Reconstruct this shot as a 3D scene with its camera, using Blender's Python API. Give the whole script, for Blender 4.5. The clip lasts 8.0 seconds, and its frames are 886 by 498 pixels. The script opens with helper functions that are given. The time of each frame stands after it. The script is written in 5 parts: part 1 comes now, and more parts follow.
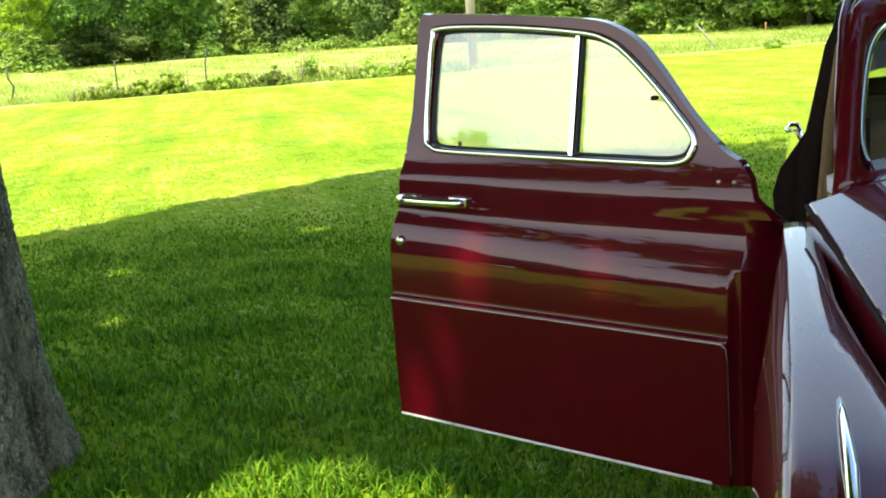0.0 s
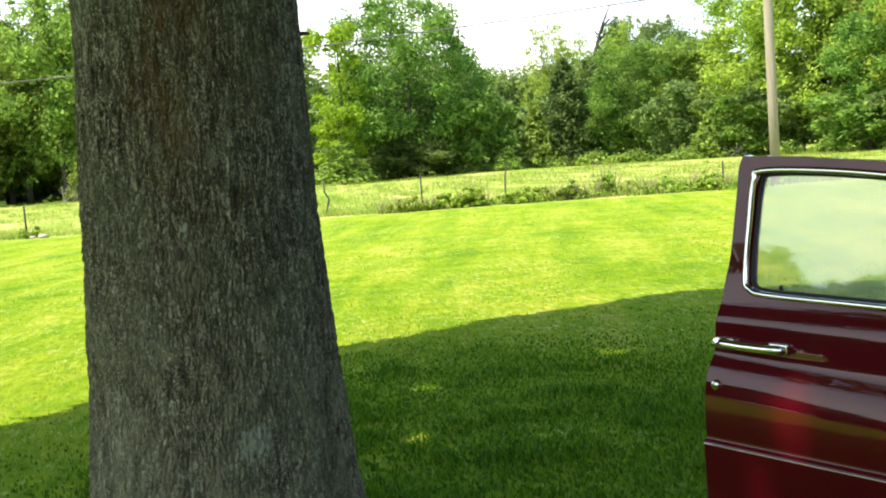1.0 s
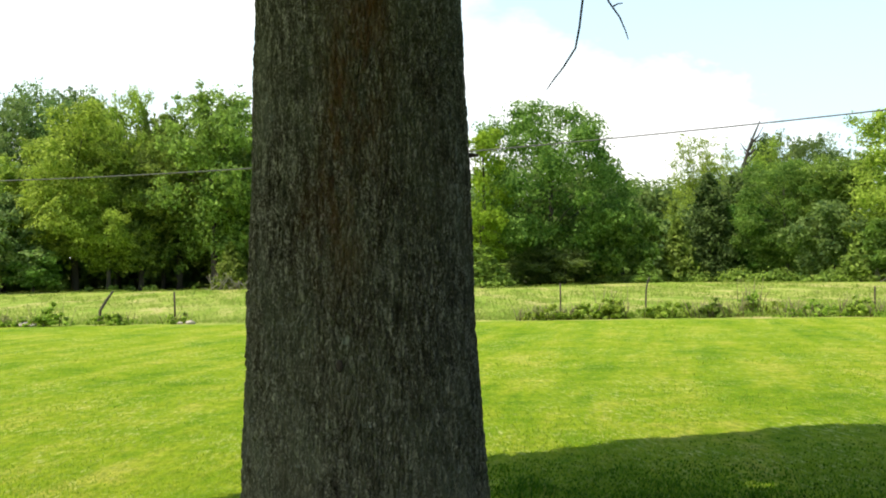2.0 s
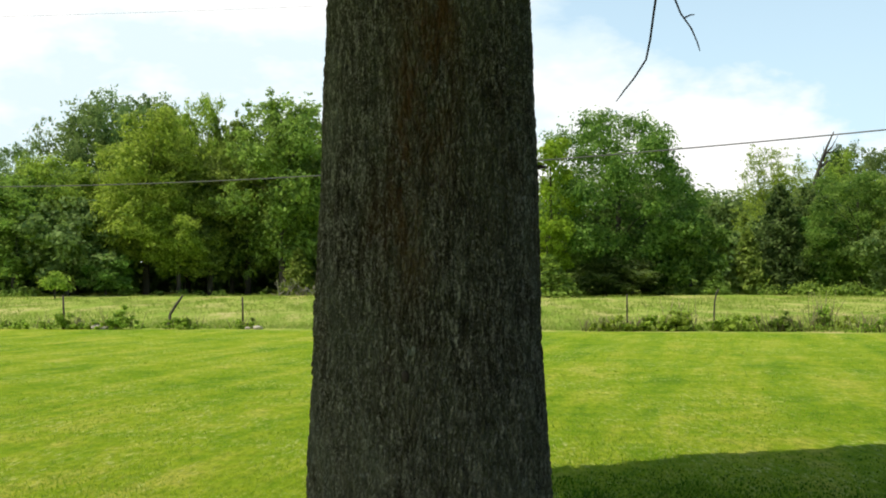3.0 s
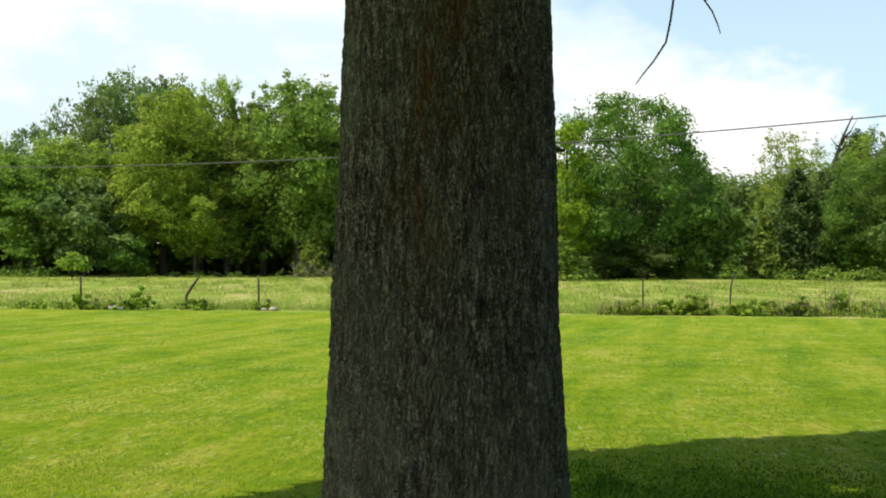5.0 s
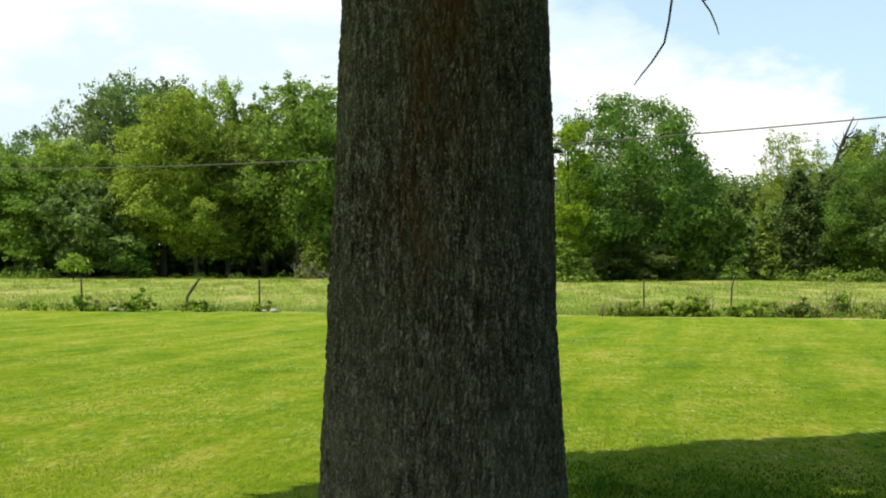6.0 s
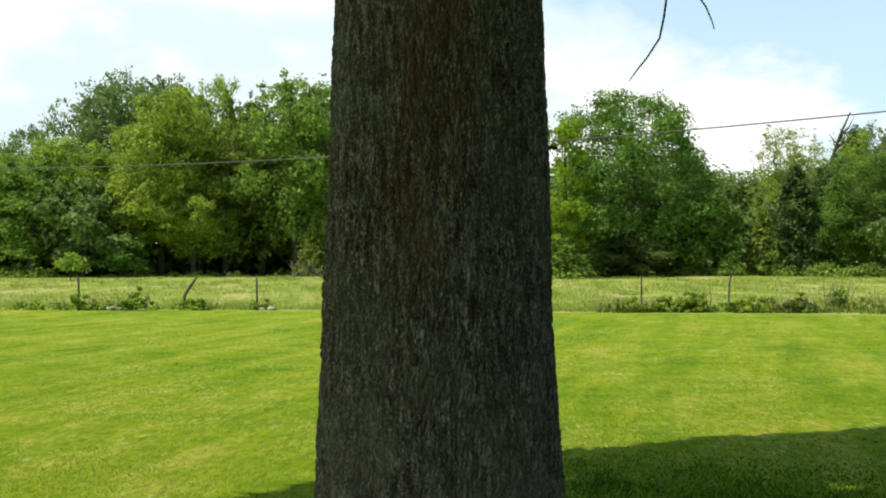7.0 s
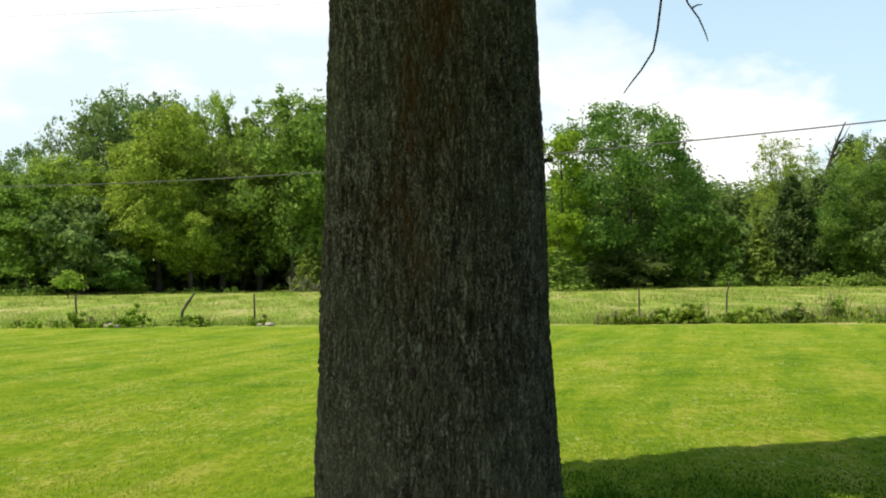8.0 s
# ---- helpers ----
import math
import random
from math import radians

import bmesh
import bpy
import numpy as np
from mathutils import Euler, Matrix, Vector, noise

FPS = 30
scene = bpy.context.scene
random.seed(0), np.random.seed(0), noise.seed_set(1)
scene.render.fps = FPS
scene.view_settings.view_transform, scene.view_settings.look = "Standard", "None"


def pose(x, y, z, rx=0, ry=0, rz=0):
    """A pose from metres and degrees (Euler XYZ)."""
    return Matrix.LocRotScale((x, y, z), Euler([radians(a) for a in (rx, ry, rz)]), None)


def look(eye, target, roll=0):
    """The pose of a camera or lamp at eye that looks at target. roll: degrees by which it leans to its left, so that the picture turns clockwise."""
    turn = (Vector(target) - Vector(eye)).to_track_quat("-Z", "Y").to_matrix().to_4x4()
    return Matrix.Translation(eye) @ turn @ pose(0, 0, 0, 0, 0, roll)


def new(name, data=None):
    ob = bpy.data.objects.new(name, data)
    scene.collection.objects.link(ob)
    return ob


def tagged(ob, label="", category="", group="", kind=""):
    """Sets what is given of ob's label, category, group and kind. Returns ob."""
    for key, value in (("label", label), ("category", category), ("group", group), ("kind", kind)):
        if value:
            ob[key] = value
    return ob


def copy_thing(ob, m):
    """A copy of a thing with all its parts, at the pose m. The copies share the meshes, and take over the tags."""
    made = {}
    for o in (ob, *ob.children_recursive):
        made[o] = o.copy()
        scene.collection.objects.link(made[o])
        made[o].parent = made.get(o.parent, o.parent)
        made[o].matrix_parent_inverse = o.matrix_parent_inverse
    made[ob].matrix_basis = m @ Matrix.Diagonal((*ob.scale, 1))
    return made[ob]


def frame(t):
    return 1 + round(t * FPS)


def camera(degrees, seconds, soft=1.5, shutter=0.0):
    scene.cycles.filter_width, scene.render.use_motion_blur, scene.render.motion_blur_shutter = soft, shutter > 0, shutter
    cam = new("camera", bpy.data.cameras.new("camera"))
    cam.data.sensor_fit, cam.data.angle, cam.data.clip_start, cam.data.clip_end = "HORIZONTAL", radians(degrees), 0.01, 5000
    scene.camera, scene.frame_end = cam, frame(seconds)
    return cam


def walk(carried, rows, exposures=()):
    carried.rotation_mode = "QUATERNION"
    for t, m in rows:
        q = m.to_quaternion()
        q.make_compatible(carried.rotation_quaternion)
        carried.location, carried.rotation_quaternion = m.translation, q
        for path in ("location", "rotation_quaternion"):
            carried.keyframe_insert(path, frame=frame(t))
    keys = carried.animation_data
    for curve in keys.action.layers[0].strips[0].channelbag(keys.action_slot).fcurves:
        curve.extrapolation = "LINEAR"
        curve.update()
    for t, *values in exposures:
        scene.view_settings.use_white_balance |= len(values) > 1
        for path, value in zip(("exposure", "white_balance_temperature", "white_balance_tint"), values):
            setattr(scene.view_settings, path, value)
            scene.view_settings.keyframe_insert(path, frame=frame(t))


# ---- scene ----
cam = camera(42.2, 8.0, soft=1.9)
PATH = [
    (0, (0.155, -0.024, 1.504), (0.966, 1.763, 1.118), -3.9),
    (0.3, (0.135, -0.034, 1.532), (0.801, 1.818, 1.175), -4.22),
    (0.5, (0.122, -0.04, 1.55), (0.704, 1.85, 1.252), -4.4),
    (0.8, (0.105, -0.026, 1.577), (0.565, 1.906, 1.341), -4.74),
    (1, (0.093, -0.016, 1.595), (0.448, 1.946, 1.434), -4.1),
    (1.2, (0.077, -0.013, 1.612), (0.375, 1.963, 1.528), -3.31),
    (1.5, (0.052, -0.009, 1.638), (0.281, 1.978, 1.604), -1.8),
    (1.8, (0.027, -0.008, 1.654), (0.207, 1.983, 1.652), -1.14),
    (2, (0.011, -0.008, 1.665), (0.141, 1.988, 1.695), -1.0),
    (2.2, (0.01, -0.007, 1.667), (0.111, 1.99, 1.709), -0.7),
    (3.3, (0.004, -0.004, 1.678), (0.005, 1.996, 1.724), -0.1),
    (3.5, (0.0, 0.002, 1.678), (0.0, 2.001, 1.72), 0.0),
    (4, (-0.001, -0.004, 1.676), (-0.001, 1.996, 1.699), 0.2),
    (4.5, (-0.004, -0.004, 1.676), (-0.013, 1.996, 1.691), 0.2),
    (6, (0.015, 0.019, 1.678), (0.001, 2.019, 1.696), 0.1),
    (6.5, (0.021, 0.026, 1.679), (0.002, 2.026, 1.695), 0.1),
    (7, (0.025, 0.041, 1.679), (0.015, 2.041, 1.692), -0.2),
    (7.5, (0.026, 0.024, 1.679), (0.022, 2.024, 1.696), -0.6),
    (8, (0.027, 0.036, 1.679), (0.022, 2.036, 1.716), -0.8),
]
EXPOSURES = [(0.0, 1.48), (0.5, 1.18), (1.0, 0.98), (1.5, 0.7), (2.2, 0.1), (3.3, -0.16), (8.0, -0.15)]
walk(cam, [(t, look(eye, target, roll)) for t, eye, target, roll in PATH], EXPOSURES)

# ---- sky and sun ----
SUN_EL, SUN_AZ = 62.0, -110.0          # degrees; azimuth from +y towards +x
sun_dir = Vector((math.sin(radians(SUN_AZ)) * math.cos(radians(SUN_EL)),
                  math.cos(radians(SUN_AZ)) * math.cos(radians(SUN_EL)), math.sin(radians(SUN_EL))))
sun_data = bpy.data.lights.new("sun", "SUN")
sun_data.energy, sun_data.angle, sun_data.color = 5.0, radians(0.55), (1.0, 0.89, 0.735)
sun = new("sun", sun_data)
sun.matrix_world = look(sun_dir * 60, (0, 0, 0))

world = bpy.data.worlds.new("sky")
scene.world = world
world.use_nodes = True
wt = world.node_tree
wt.nodes.clear()


def wnode(kind, **values):
    n = wt.nodes.new(kind)
    for key, v in values.items():
        if key in n.inputs:
            n.inputs[key].default_value = v
    return n


sky = wt.nodes.new("ShaderNodeTexSky")
sky.sky_type, sky.sun_disc = "NISHITA", False
sky.sun_elevation, sky.sun_rotation = radians(SUN_EL), radians(SUN_AZ)
sky.air_density, sky.dust_density, sky.ozone_density = 1.0, 1.2, 1.0
coord = wt.nodes.new("ShaderNodeTexCoord")
squash = wnode("ShaderNodeMapping")
squash.inputs["Scale"].default_value = (1.0, 1.0, 2.2)
squash.inputs["Location"].default_value = (1.7, 0.4, 0.9)
puffs = wnode("ShaderNodeTexNoise", Scale=2.3, Detail=9.0, Roughness=0.56, Distortion=0.25)
cover = wt.nodes.new("ShaderNodeValToRGB")
cover.color_ramp.elements[0].position, cover.color_ramp.elements[1].position = 0.335, 0.395
shade_noise = wnode("ShaderNodeTexNoise", Scale=4.0, Detail=6.0, Roughness=0.6)
shade_ramp = wt.nodes.new("ShaderNodeValToRGB")
shade_ramp.color_ramp.elements[0].position, shade_ramp.color_ramp.elements[1].position = 0.38, 0.52
shade_ramp.color_ramp.elements[0].color = (12.4, 14.6, 15.4, 1)
shade_ramp.color_ramp.elements[1].color = (17.2, 17.1, 16.9, 1)
cloud_mix = wt.nodes.new("ShaderNodeMixRGB")
back = wt.nodes.new("ShaderNodeBackground")
back.inputs["Strength"].default_value = 0.075
wout = wt.nodes.new("ShaderNodeOutputWorld")
link = wt.links.new
link(coord.outputs["Generated"], squash.inputs["Vector"])
link(squash.outputs["Vector"], puffs.inputs["Vector"])
link(squash.outputs["Vector"], shade_noise.inputs["Vector"])
bank = wt.nodes.new("ShaderNodeVectorMath")           # the cloud bank lies to the left, clearer sky to the right
bank.operation = "DOT_PRODUCT"
bank.inputs[1].default_value = (-0.46, 0.0, -0.12)
more = wt.nodes.new("ShaderNodeMath")
link(coord.outputs["Generated"], bank.inputs[0])
link(bank.outputs["Value"], more.inputs[0])
link(puffs.outputs["Fac"], more.inputs[1])
link(more.outputs[0], cover.inputs["Fac"])
link(shade_noise.outputs["Fac"], shade_ramp.inputs["Fac"])
# heaped clouds crowd towards the horizon, a clear sky stands overhead; thin haze everywhere
height = wt.nodes.new("ShaderNodeSeparateXYZ")
thin = wnode("ShaderNodeMapRange")
for key, v in (("From Min", 0.30), ("From Max", 0.62), ("To Min", 1.0), ("To Max", 0.12)):
    thin.inputs[key].default_value = v
share = wt.nodes.new("ShaderNodeMath")
share.operation = "MULTIPLY"
haze_low = wnode("ShaderNodeMapRange")
for key, v in (("From Min", 0.12), ("From Max", 0.62), ("To Min", 0.95), ("To Max", 0.1)):
    haze_low.inputs[key].default_value = v
link(coord.outputs["Generated"], height.inputs[0])
link(height.outputs["Z"], thin.inputs["Value"])
link(height.outputs["Z"], haze_low.inputs["Value"])
link(cover.outputs["Color"], share.inputs[0])
link(thin.outputs[0], share.inputs[1])
link(share.outputs[0], cloud_mix.inputs["Fac"])
low_sky = wt.nodes.new("ShaderNodeMixRGB")          # bright summer haze low over the land
low_sky.inputs["Color2"].default_value = (10.6, 14.2, 16.2, 1)
link(haze_low.outputs[0], low_sky.inputs["Fac"])
gain = wt.nodes.new("ShaderNodeMixRGB")
gain.blend_type = "MULTIPLY"
gain.inputs["Fac"].default_value = 1.0
gain.inputs["Color2"].default_value = (1.02, 1.3, 1.7, 1)
link(sky.outputs["Color"], gain.inputs["Color1"])
link(gain.outputs["Color"], low_sky.inputs["Color1"])
link(low_sky.outputs["Color"], cloud_mix.inputs["Color1"])
link(shade_ramp.outputs["Color"], cloud_mix.inputs["Color2"])
link(cloud_mix.outputs["Color"], back.inputs["Color"])
link(back.outputs["Background"], wout.inputs["Surface"])

# ---- materials ----
class Nodes:
    """A short hand for one node material."""

    def __init__(self, name):
        self.mat = bpy.data.materials.new(name)
        self.mat.use_nodes = True
        self.t = self.mat.node_tree
        self.t.nodes.clear()
        self.out = self.t.nodes.new("ShaderNodeOutputMaterial")

    def put(self, kind, ins=None, **props):
        n = self.t.nodes.new(kind)
        if kind == "ShaderNodeMixRGB":
            n.blend_type = props.get("blend", "MIX")
        if kind == "ShaderNodeMath":
            n.operation = props.get("op", "ADD")
            n.use_clamp = props.get("clamp", False)
        for key, v in (ins or {}).items():
            if isinstance(v, bpy.types.NodeSocket):
                self.t.links.new(v, n.inputs[key])
            else:
                n.inputs[key].default_value = v
        return n

    def place(self, scale=(1, 1, 1), kind="Object", loc=(0, 0, 0), rot=(0, 0, 0)):
        c = self.put("ShaderNodeTexCoord")
        return self.put("ShaderNodeMapping", {"Vector": c.outputs[kind], "Scale": scale, "Location": loc, "Rotation": rot}).outputs[0]

    def noise(self, at, scale, detail=4.0, rough=0.55, dist=0.0):
        return self.put("ShaderNodeTexNoise", {"Vector": at, "Scale": scale, "Detail": detail, "Roughness": rough, "Distortion": dist}).outputs["Fac"]

    def ramp(self, fac, stops):
        n = self.put("ShaderNodeValToRGB", {"Fac": fac})
        e = n.color_ramp.elements
        while len(e) < len(stops):
            e.new(0.5)
        for i, (p, c) in enumerate(stops):
            e[i].position = p
            e[i].color = (*c, 1) if isinstance(c, tuple) else (c, c, c, 1)
        return n.outputs["Color"]

    def mix(self, fac, a, b, blend="MIX"):
        n = self.put("ShaderNodeMixRGB", blend=blend)
        for key, v in (("Fac", fac), ("Color1", a), ("Color2", b)):
            if isinstance(v, bpy.types.NodeSocket):
                self.t.links.new(v, n.inputs[key])
            else:
                n.inputs[key].default_value = (*v, 1) if isinstance(v, tuple) else v
        return n.outputs["Color"]

    def math(self, op, a, b=0.0, clamp=False):
        return self.put("ShaderNodeMath", {0: a, 1: b}, op=op, clamp=clamp).outputs[0]

    def bump(self, height, strength, dist):
        return self.put("ShaderNodeBump", {"Height": height, "Strength": strength, "Distance": dist}).outputs["Normal"]

    def principled(self, **ins):
        p = self.put("ShaderNodeBsdfPrincipled")
        for key, v in ins.items():
            key = key.replace("_", " ")
            if isinstance(v, bpy.types.NodeSocket):
                self.t.links.new(v, p.inputs[key])
            else:
                p.inputs[key].default_value = (*v, 1) if isinstance(v, tuple) else v
        return p.outputs[0]

    def done(self, shader):
        self.t.links.new(shader, self.out.inputs["Surface"])
        return self.mat


def leaf_material(name, dark, light, through_light, rand=0.32):
    n = Nodes(name)
    geo = n.put("ShaderNodeNewGeometry").outputs["Random Per Island"]
    info = n.put("ShaderNodeObjectInfo").outputs["Random"]
    big = n.noise(n.place(), 0.7, 3.0)
    fac = n.math("ADD", n.math("MULTIPLY", geo, rand), n.math("MULTIPLY", big, 1.0 - rand))
    col = n.ramp(fac, [(0.36, dark), (0.66, light)])
    hue = n.put("ShaderNodeHueSaturation", {"Color": col, "Hue": n.math("ADD", n.math("MULTIPLY", info, 0.035), 0.4825),
                                            "Value": n.math("ADD", n.math("MULTIPLY", info, 0.4), 0.8)}).outputs["Color"]
    face = n.principled(Base_Color=hue, Roughness=0.6, Specular_IOR_Level=0.12)
    glow = n.put("ShaderNodeBsdfTranslucent", {"Color": n.mix(0.6, hue, through_light)}).outputs[0]
    return n.done(n.put("ShaderNodeMixShader", {0: 0.45, 1: face, 2: glow}).outputs[0])


def ground_material():
    n = Nodes("turf_and_meadow")
    at = n.place()
    pos = n.put("ShaderNodeSeparateXYZ", {0: at})
    wob = n.noise(at, 0.7, 5.0)
    edge = n.math("ADD", pos.outputs["Y"], n.math("MULTIPLY", pos.outputs["X"], 0.2))
    edge = n.math("ADD", edge, n.math("MULTIPLY", wob, 1.3))
    meadow = n.put("ShaderNodeMapRange", {"Value": edge, "From Min": 35.0, "From Max": 35.5}).outputs[0]
    # mown turf: swaths run out from the yard, a little to the right, with clumps and dry flecks
    along = n.place(rot=(0, 0, radians(14)))
    lane = n.noise(n.put("ShaderNodeMapping", {"Vector": along, "Scale": (1.0, 0.07, 1.0)}).outputs[0], 1.15, 3.0, 0.55)
    track = n.noise(n.put("ShaderNodeMapping", {"Vector": along, "Scale": (1.0, 0.12, 1.0), "Location": (4.0, 2.0, 0)}).outputs[0], 3.2, 4.0, 0.6)
    cloudy = n.noise(n.place((1, 0.6, 1)), 0.45, 4.0, 0.6)
    clump = n.noise(n.place((1, 0.8, 1)), 1.7, 10.0, 0.78)
    fine = n.noise(n.place((1.0, 0.3, 1)), 14.0, 6.0, 0.78)
    tone = n.math("ADD", n.math("ADD", n.math("MULTIPLY", lane, 0.23), n.math("MULTIPLY", track, 0.15)),
                  n.math("ADD", n.math("MULTIPLY", cloudy, 0.24), n.math("MULTIPLY", clump, 0.38)))
    lawn = n.ramp(tone, [(0.42, (0.108, 0.217, 0.0065)), (0.47, (0.185, 0.302, 0.010)), (0.52, (0.265, 0.355, 0.0175)), (0.58, (0.40, 0.42, 0.06))])
    lawn = n.mix(n.ramp(fine, [(0.37, 0.0), (0.56, 1.0)]), n.mix(0.62, lawn, (0.07, 0.15, 0.004)), lawn)
    flecks = n.ramp(n.noise(n.place((1, 0.2, 1)), 19.0, 6.0, 0.8), [(0.52, 0.0), (0.62, 0.95)])
    patches = n.ramp(n.noise(n.place((1, 0.55, 1)), 0.9, 5.0, 0.7), [(0.44, 0.1), (0.62, 1.0)])
    lawn = n.mix(n.math("MULTIPLY", flecks, patches), lawn, (0.50, 0.53, 0.19))
    dry = n.ramp(n.noise(at, 0.55, 7.0, 0.72), [(0.69, 0.0), (0.76, 0.6)])
    lawn = n.mix(dry, lawn, (0.40, 0.33, 0.15))
    rough = n.math("ADD", n.math("MULTIPLY", n.noise(n.place((1, 0.13, 1)), 0.5, 6.0, 0.7), 0.65), n.math("MULTIPLY", n.noise(n.place((1, 0.3, 1), loc=(7, 3, 0)), 2.2, 5.0, 0.7), 0.35))
    field = n.ramp(rough, [(0.38, (0.14, 0.25, 0.026)), (0.46, (0.24, 0.335, 0.05)), (0.53, (0.335, 0.38, 0.09)), (0.61, (0.48, 0.42, 0.19))])
    col = n.mix(meadow, lawn, field)
    nrm = n.bump(n.noise(n.place((1, 0.6, 1)), 45.0, 4.0, 0.8), 0.9, 0.03)
    return n.done(n.principled(Base_Color=col, Roughness=0.9, Specular_IOR_Level=0.03, Normal=nrm))


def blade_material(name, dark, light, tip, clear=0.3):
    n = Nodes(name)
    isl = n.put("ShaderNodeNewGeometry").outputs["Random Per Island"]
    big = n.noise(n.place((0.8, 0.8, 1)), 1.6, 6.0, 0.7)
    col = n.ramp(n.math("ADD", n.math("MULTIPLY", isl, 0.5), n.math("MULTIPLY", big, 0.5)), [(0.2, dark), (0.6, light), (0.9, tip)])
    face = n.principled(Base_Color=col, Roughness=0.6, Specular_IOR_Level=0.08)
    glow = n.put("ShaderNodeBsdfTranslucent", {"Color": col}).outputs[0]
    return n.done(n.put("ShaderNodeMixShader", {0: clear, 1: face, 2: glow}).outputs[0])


def bark_material():
    n = Nodes("furrowed_grey_bark")
    at = n.place((1, 1, 0.24))
    flat = n.place()
    ridge = n.noise(at, 46.0, 6.0, 0.7, 0.6)
    grain = n.noise(n.place((1, 1, 0.6)), 130.0, 5.0, 0.75)
    # meandering upright furrows, coarse and fine, broken across
    def furrow(scale, width, shift):
        wave = n.noise(n.place((1, 1, 0.36), loc=(shift, 0, 0)), scale, 3.0, 0.6, 0.4)
        near = n.math("ABSOLUTE", n.math("SUBTRACT", wave, 0.5))
        near = n.math("ADD", near, n.math("MULTIPLY", n.math("SUBTRACT", n.noise(n.place((1, 1, 0.8)), 45.0, 4.0, 0.7), 0.5), 0.10))
        return n.ramp(near, [(0.0, 0.0), (width, 1.0)])
    fine_crack = furrow(85.0, 0.07, 3.0)
    tone = n.math("ADD", n.math("MULTIPLY", ridge, 0.5), n.math("MULTIPLY", grain, 0.5))
    col = n.ramp(tone, [(0.415, (0.020, 0.018, 0.012)), (0.47, (0.07, 0.064, 0.044)), (0.52, (0.163, 0.154, 0.11)), (0.575, (0.44, 0.42, 0.32))])
    col = n.mix(fine_crack, n.mix(0.6, (0.02, 0.017, 0.011), col), col)
    # grey green crust of lichen, in patches
    moss = n.ramp(n.noise(n.place((1, 1, 0.5)), 5.0, 6.0, 0.7), [(0.42, 0.0), (0.62, 0.85)])
    col = n.mix(moss, col, n.mix(0.5, (0.19, 0.21, 0.14), col))
    spots = n.ramp(n.noise(flat, 17.0, 3.0, 0.6), [(0.66, 0.0), (0.7, 0.75)])
    col = n.mix(n.math("MULTIPLY", spots, moss), col, (0.36, 0.39, 0.34))
    # pale crust low on the stem; light off the grass is coloured in too
    low = n.put("ShaderNodeMapRange", {"Value": n.math("ADD", n.put("ShaderNodeSeparateXYZ", {0: flat}).outputs["Z"], n.math("MULTIPLY", n.noise(flat, 3.0, 5.0, 0.7), 0.8)), "From Min": 0.8, "From Max": 2.1, "To Min": 0.75, "To Max": 0.0}).outputs[0]
    flakes = n.ramp(n.noise(n.place((1, 1, 0.6)), 13.0, 6.0, 0.75), [(0.42, 0.12), (0.6, 1.0)])
    col = n.mix(n.math("MULTIPLY", low, flakes), col, n.mix(0.35, (0.47, 0.45, 0.30), col))
    # pale lichen rosettes
    for cx, cy, cz, rad in ((0.11, -0.43, 0.67, 0.075), (-0.15, -0.42, 1.633, 0.014), (-0.06, -0.42, 1.42, 0.018), (-0.126, -0.42, 1.448, 0.012), (-0.22, -0.39, 2.41, 0.012)):
        away = n.put("ShaderNodeVectorMath", {0: flat, 1: (cx, cy, cz)})
        away.operation = "DISTANCE"
        ragged = n.math("ADD", away.outputs["Value"], n.math("MULTIPLY", n.math("SUBTRACT", n.noise(flat, 45.0, 4.0, 0.7), 0.5), rad * 2.2))
        on = n.put("ShaderNodeMapRange", {"Value": ragged, "From Min": rad * 0.6, "From Max": rad, "To Min": 0.75, "To Max": 0.0}).outputs[0]
        col = n.mix(on, col, (0.40, 0.43, 0.34))
    # rusty algae streak down the face
    pos = n.put("ShaderNodeSeparateXYZ", {0: flat})
    sx = n.math("ABSOLUTE", n.math("ADD", n.math("ADD", pos.outputs["X"], 0.06), n.math("MULTIPLY", n.math("SUBTRACT", pos.outputs["Z"], 2.0), -0.12)))
    streak = n.put("ShaderNodeMapRange", {"Value": sx, "From Min": 0.03, "From Max": 0.17, "To Min": 1.0, "To Max": 0.0}).outputs[0]
    top = n.put("ShaderNodeMapRange", {"Value": pos.outputs["Z"], "From Min": 1.5, "From Max": 1.85}).outputs[0]
    rust = n.math("MULTIPLY", n.math("MULTIPLY", streak, top), n.ramp(n.noise(n.place((1, 1, 0.4)), 7.0, 5.0, 0.7), [(0.42, 0.0), (0.62, 0.85)]))
    col = n.mix(rust, col, (0.15, 0.07, 0.018))
    ruddy = n.ramp(n.noise(n.place((1, 1, 0.35), loc=(2, 5, 1)), 3.4, 6.0, 0.72), [(0.5, 0.0), (0.64, 0.5)])
    col = n.mix(ruddy, col, n.mix(0.6, (0.10, 0.052, 0.026), col))
    nrm = n.bump(n.math("ADD", n.math("MULTIPLY", grain, 0.3), n.math("MULTIPLY", fine_crack, 0.5)), 1.0, 0.007)
    return n.done(n.principled(Base_Color=col, Roughness=0.92, Specular_IOR_Level=0.15, Normal=nrm))


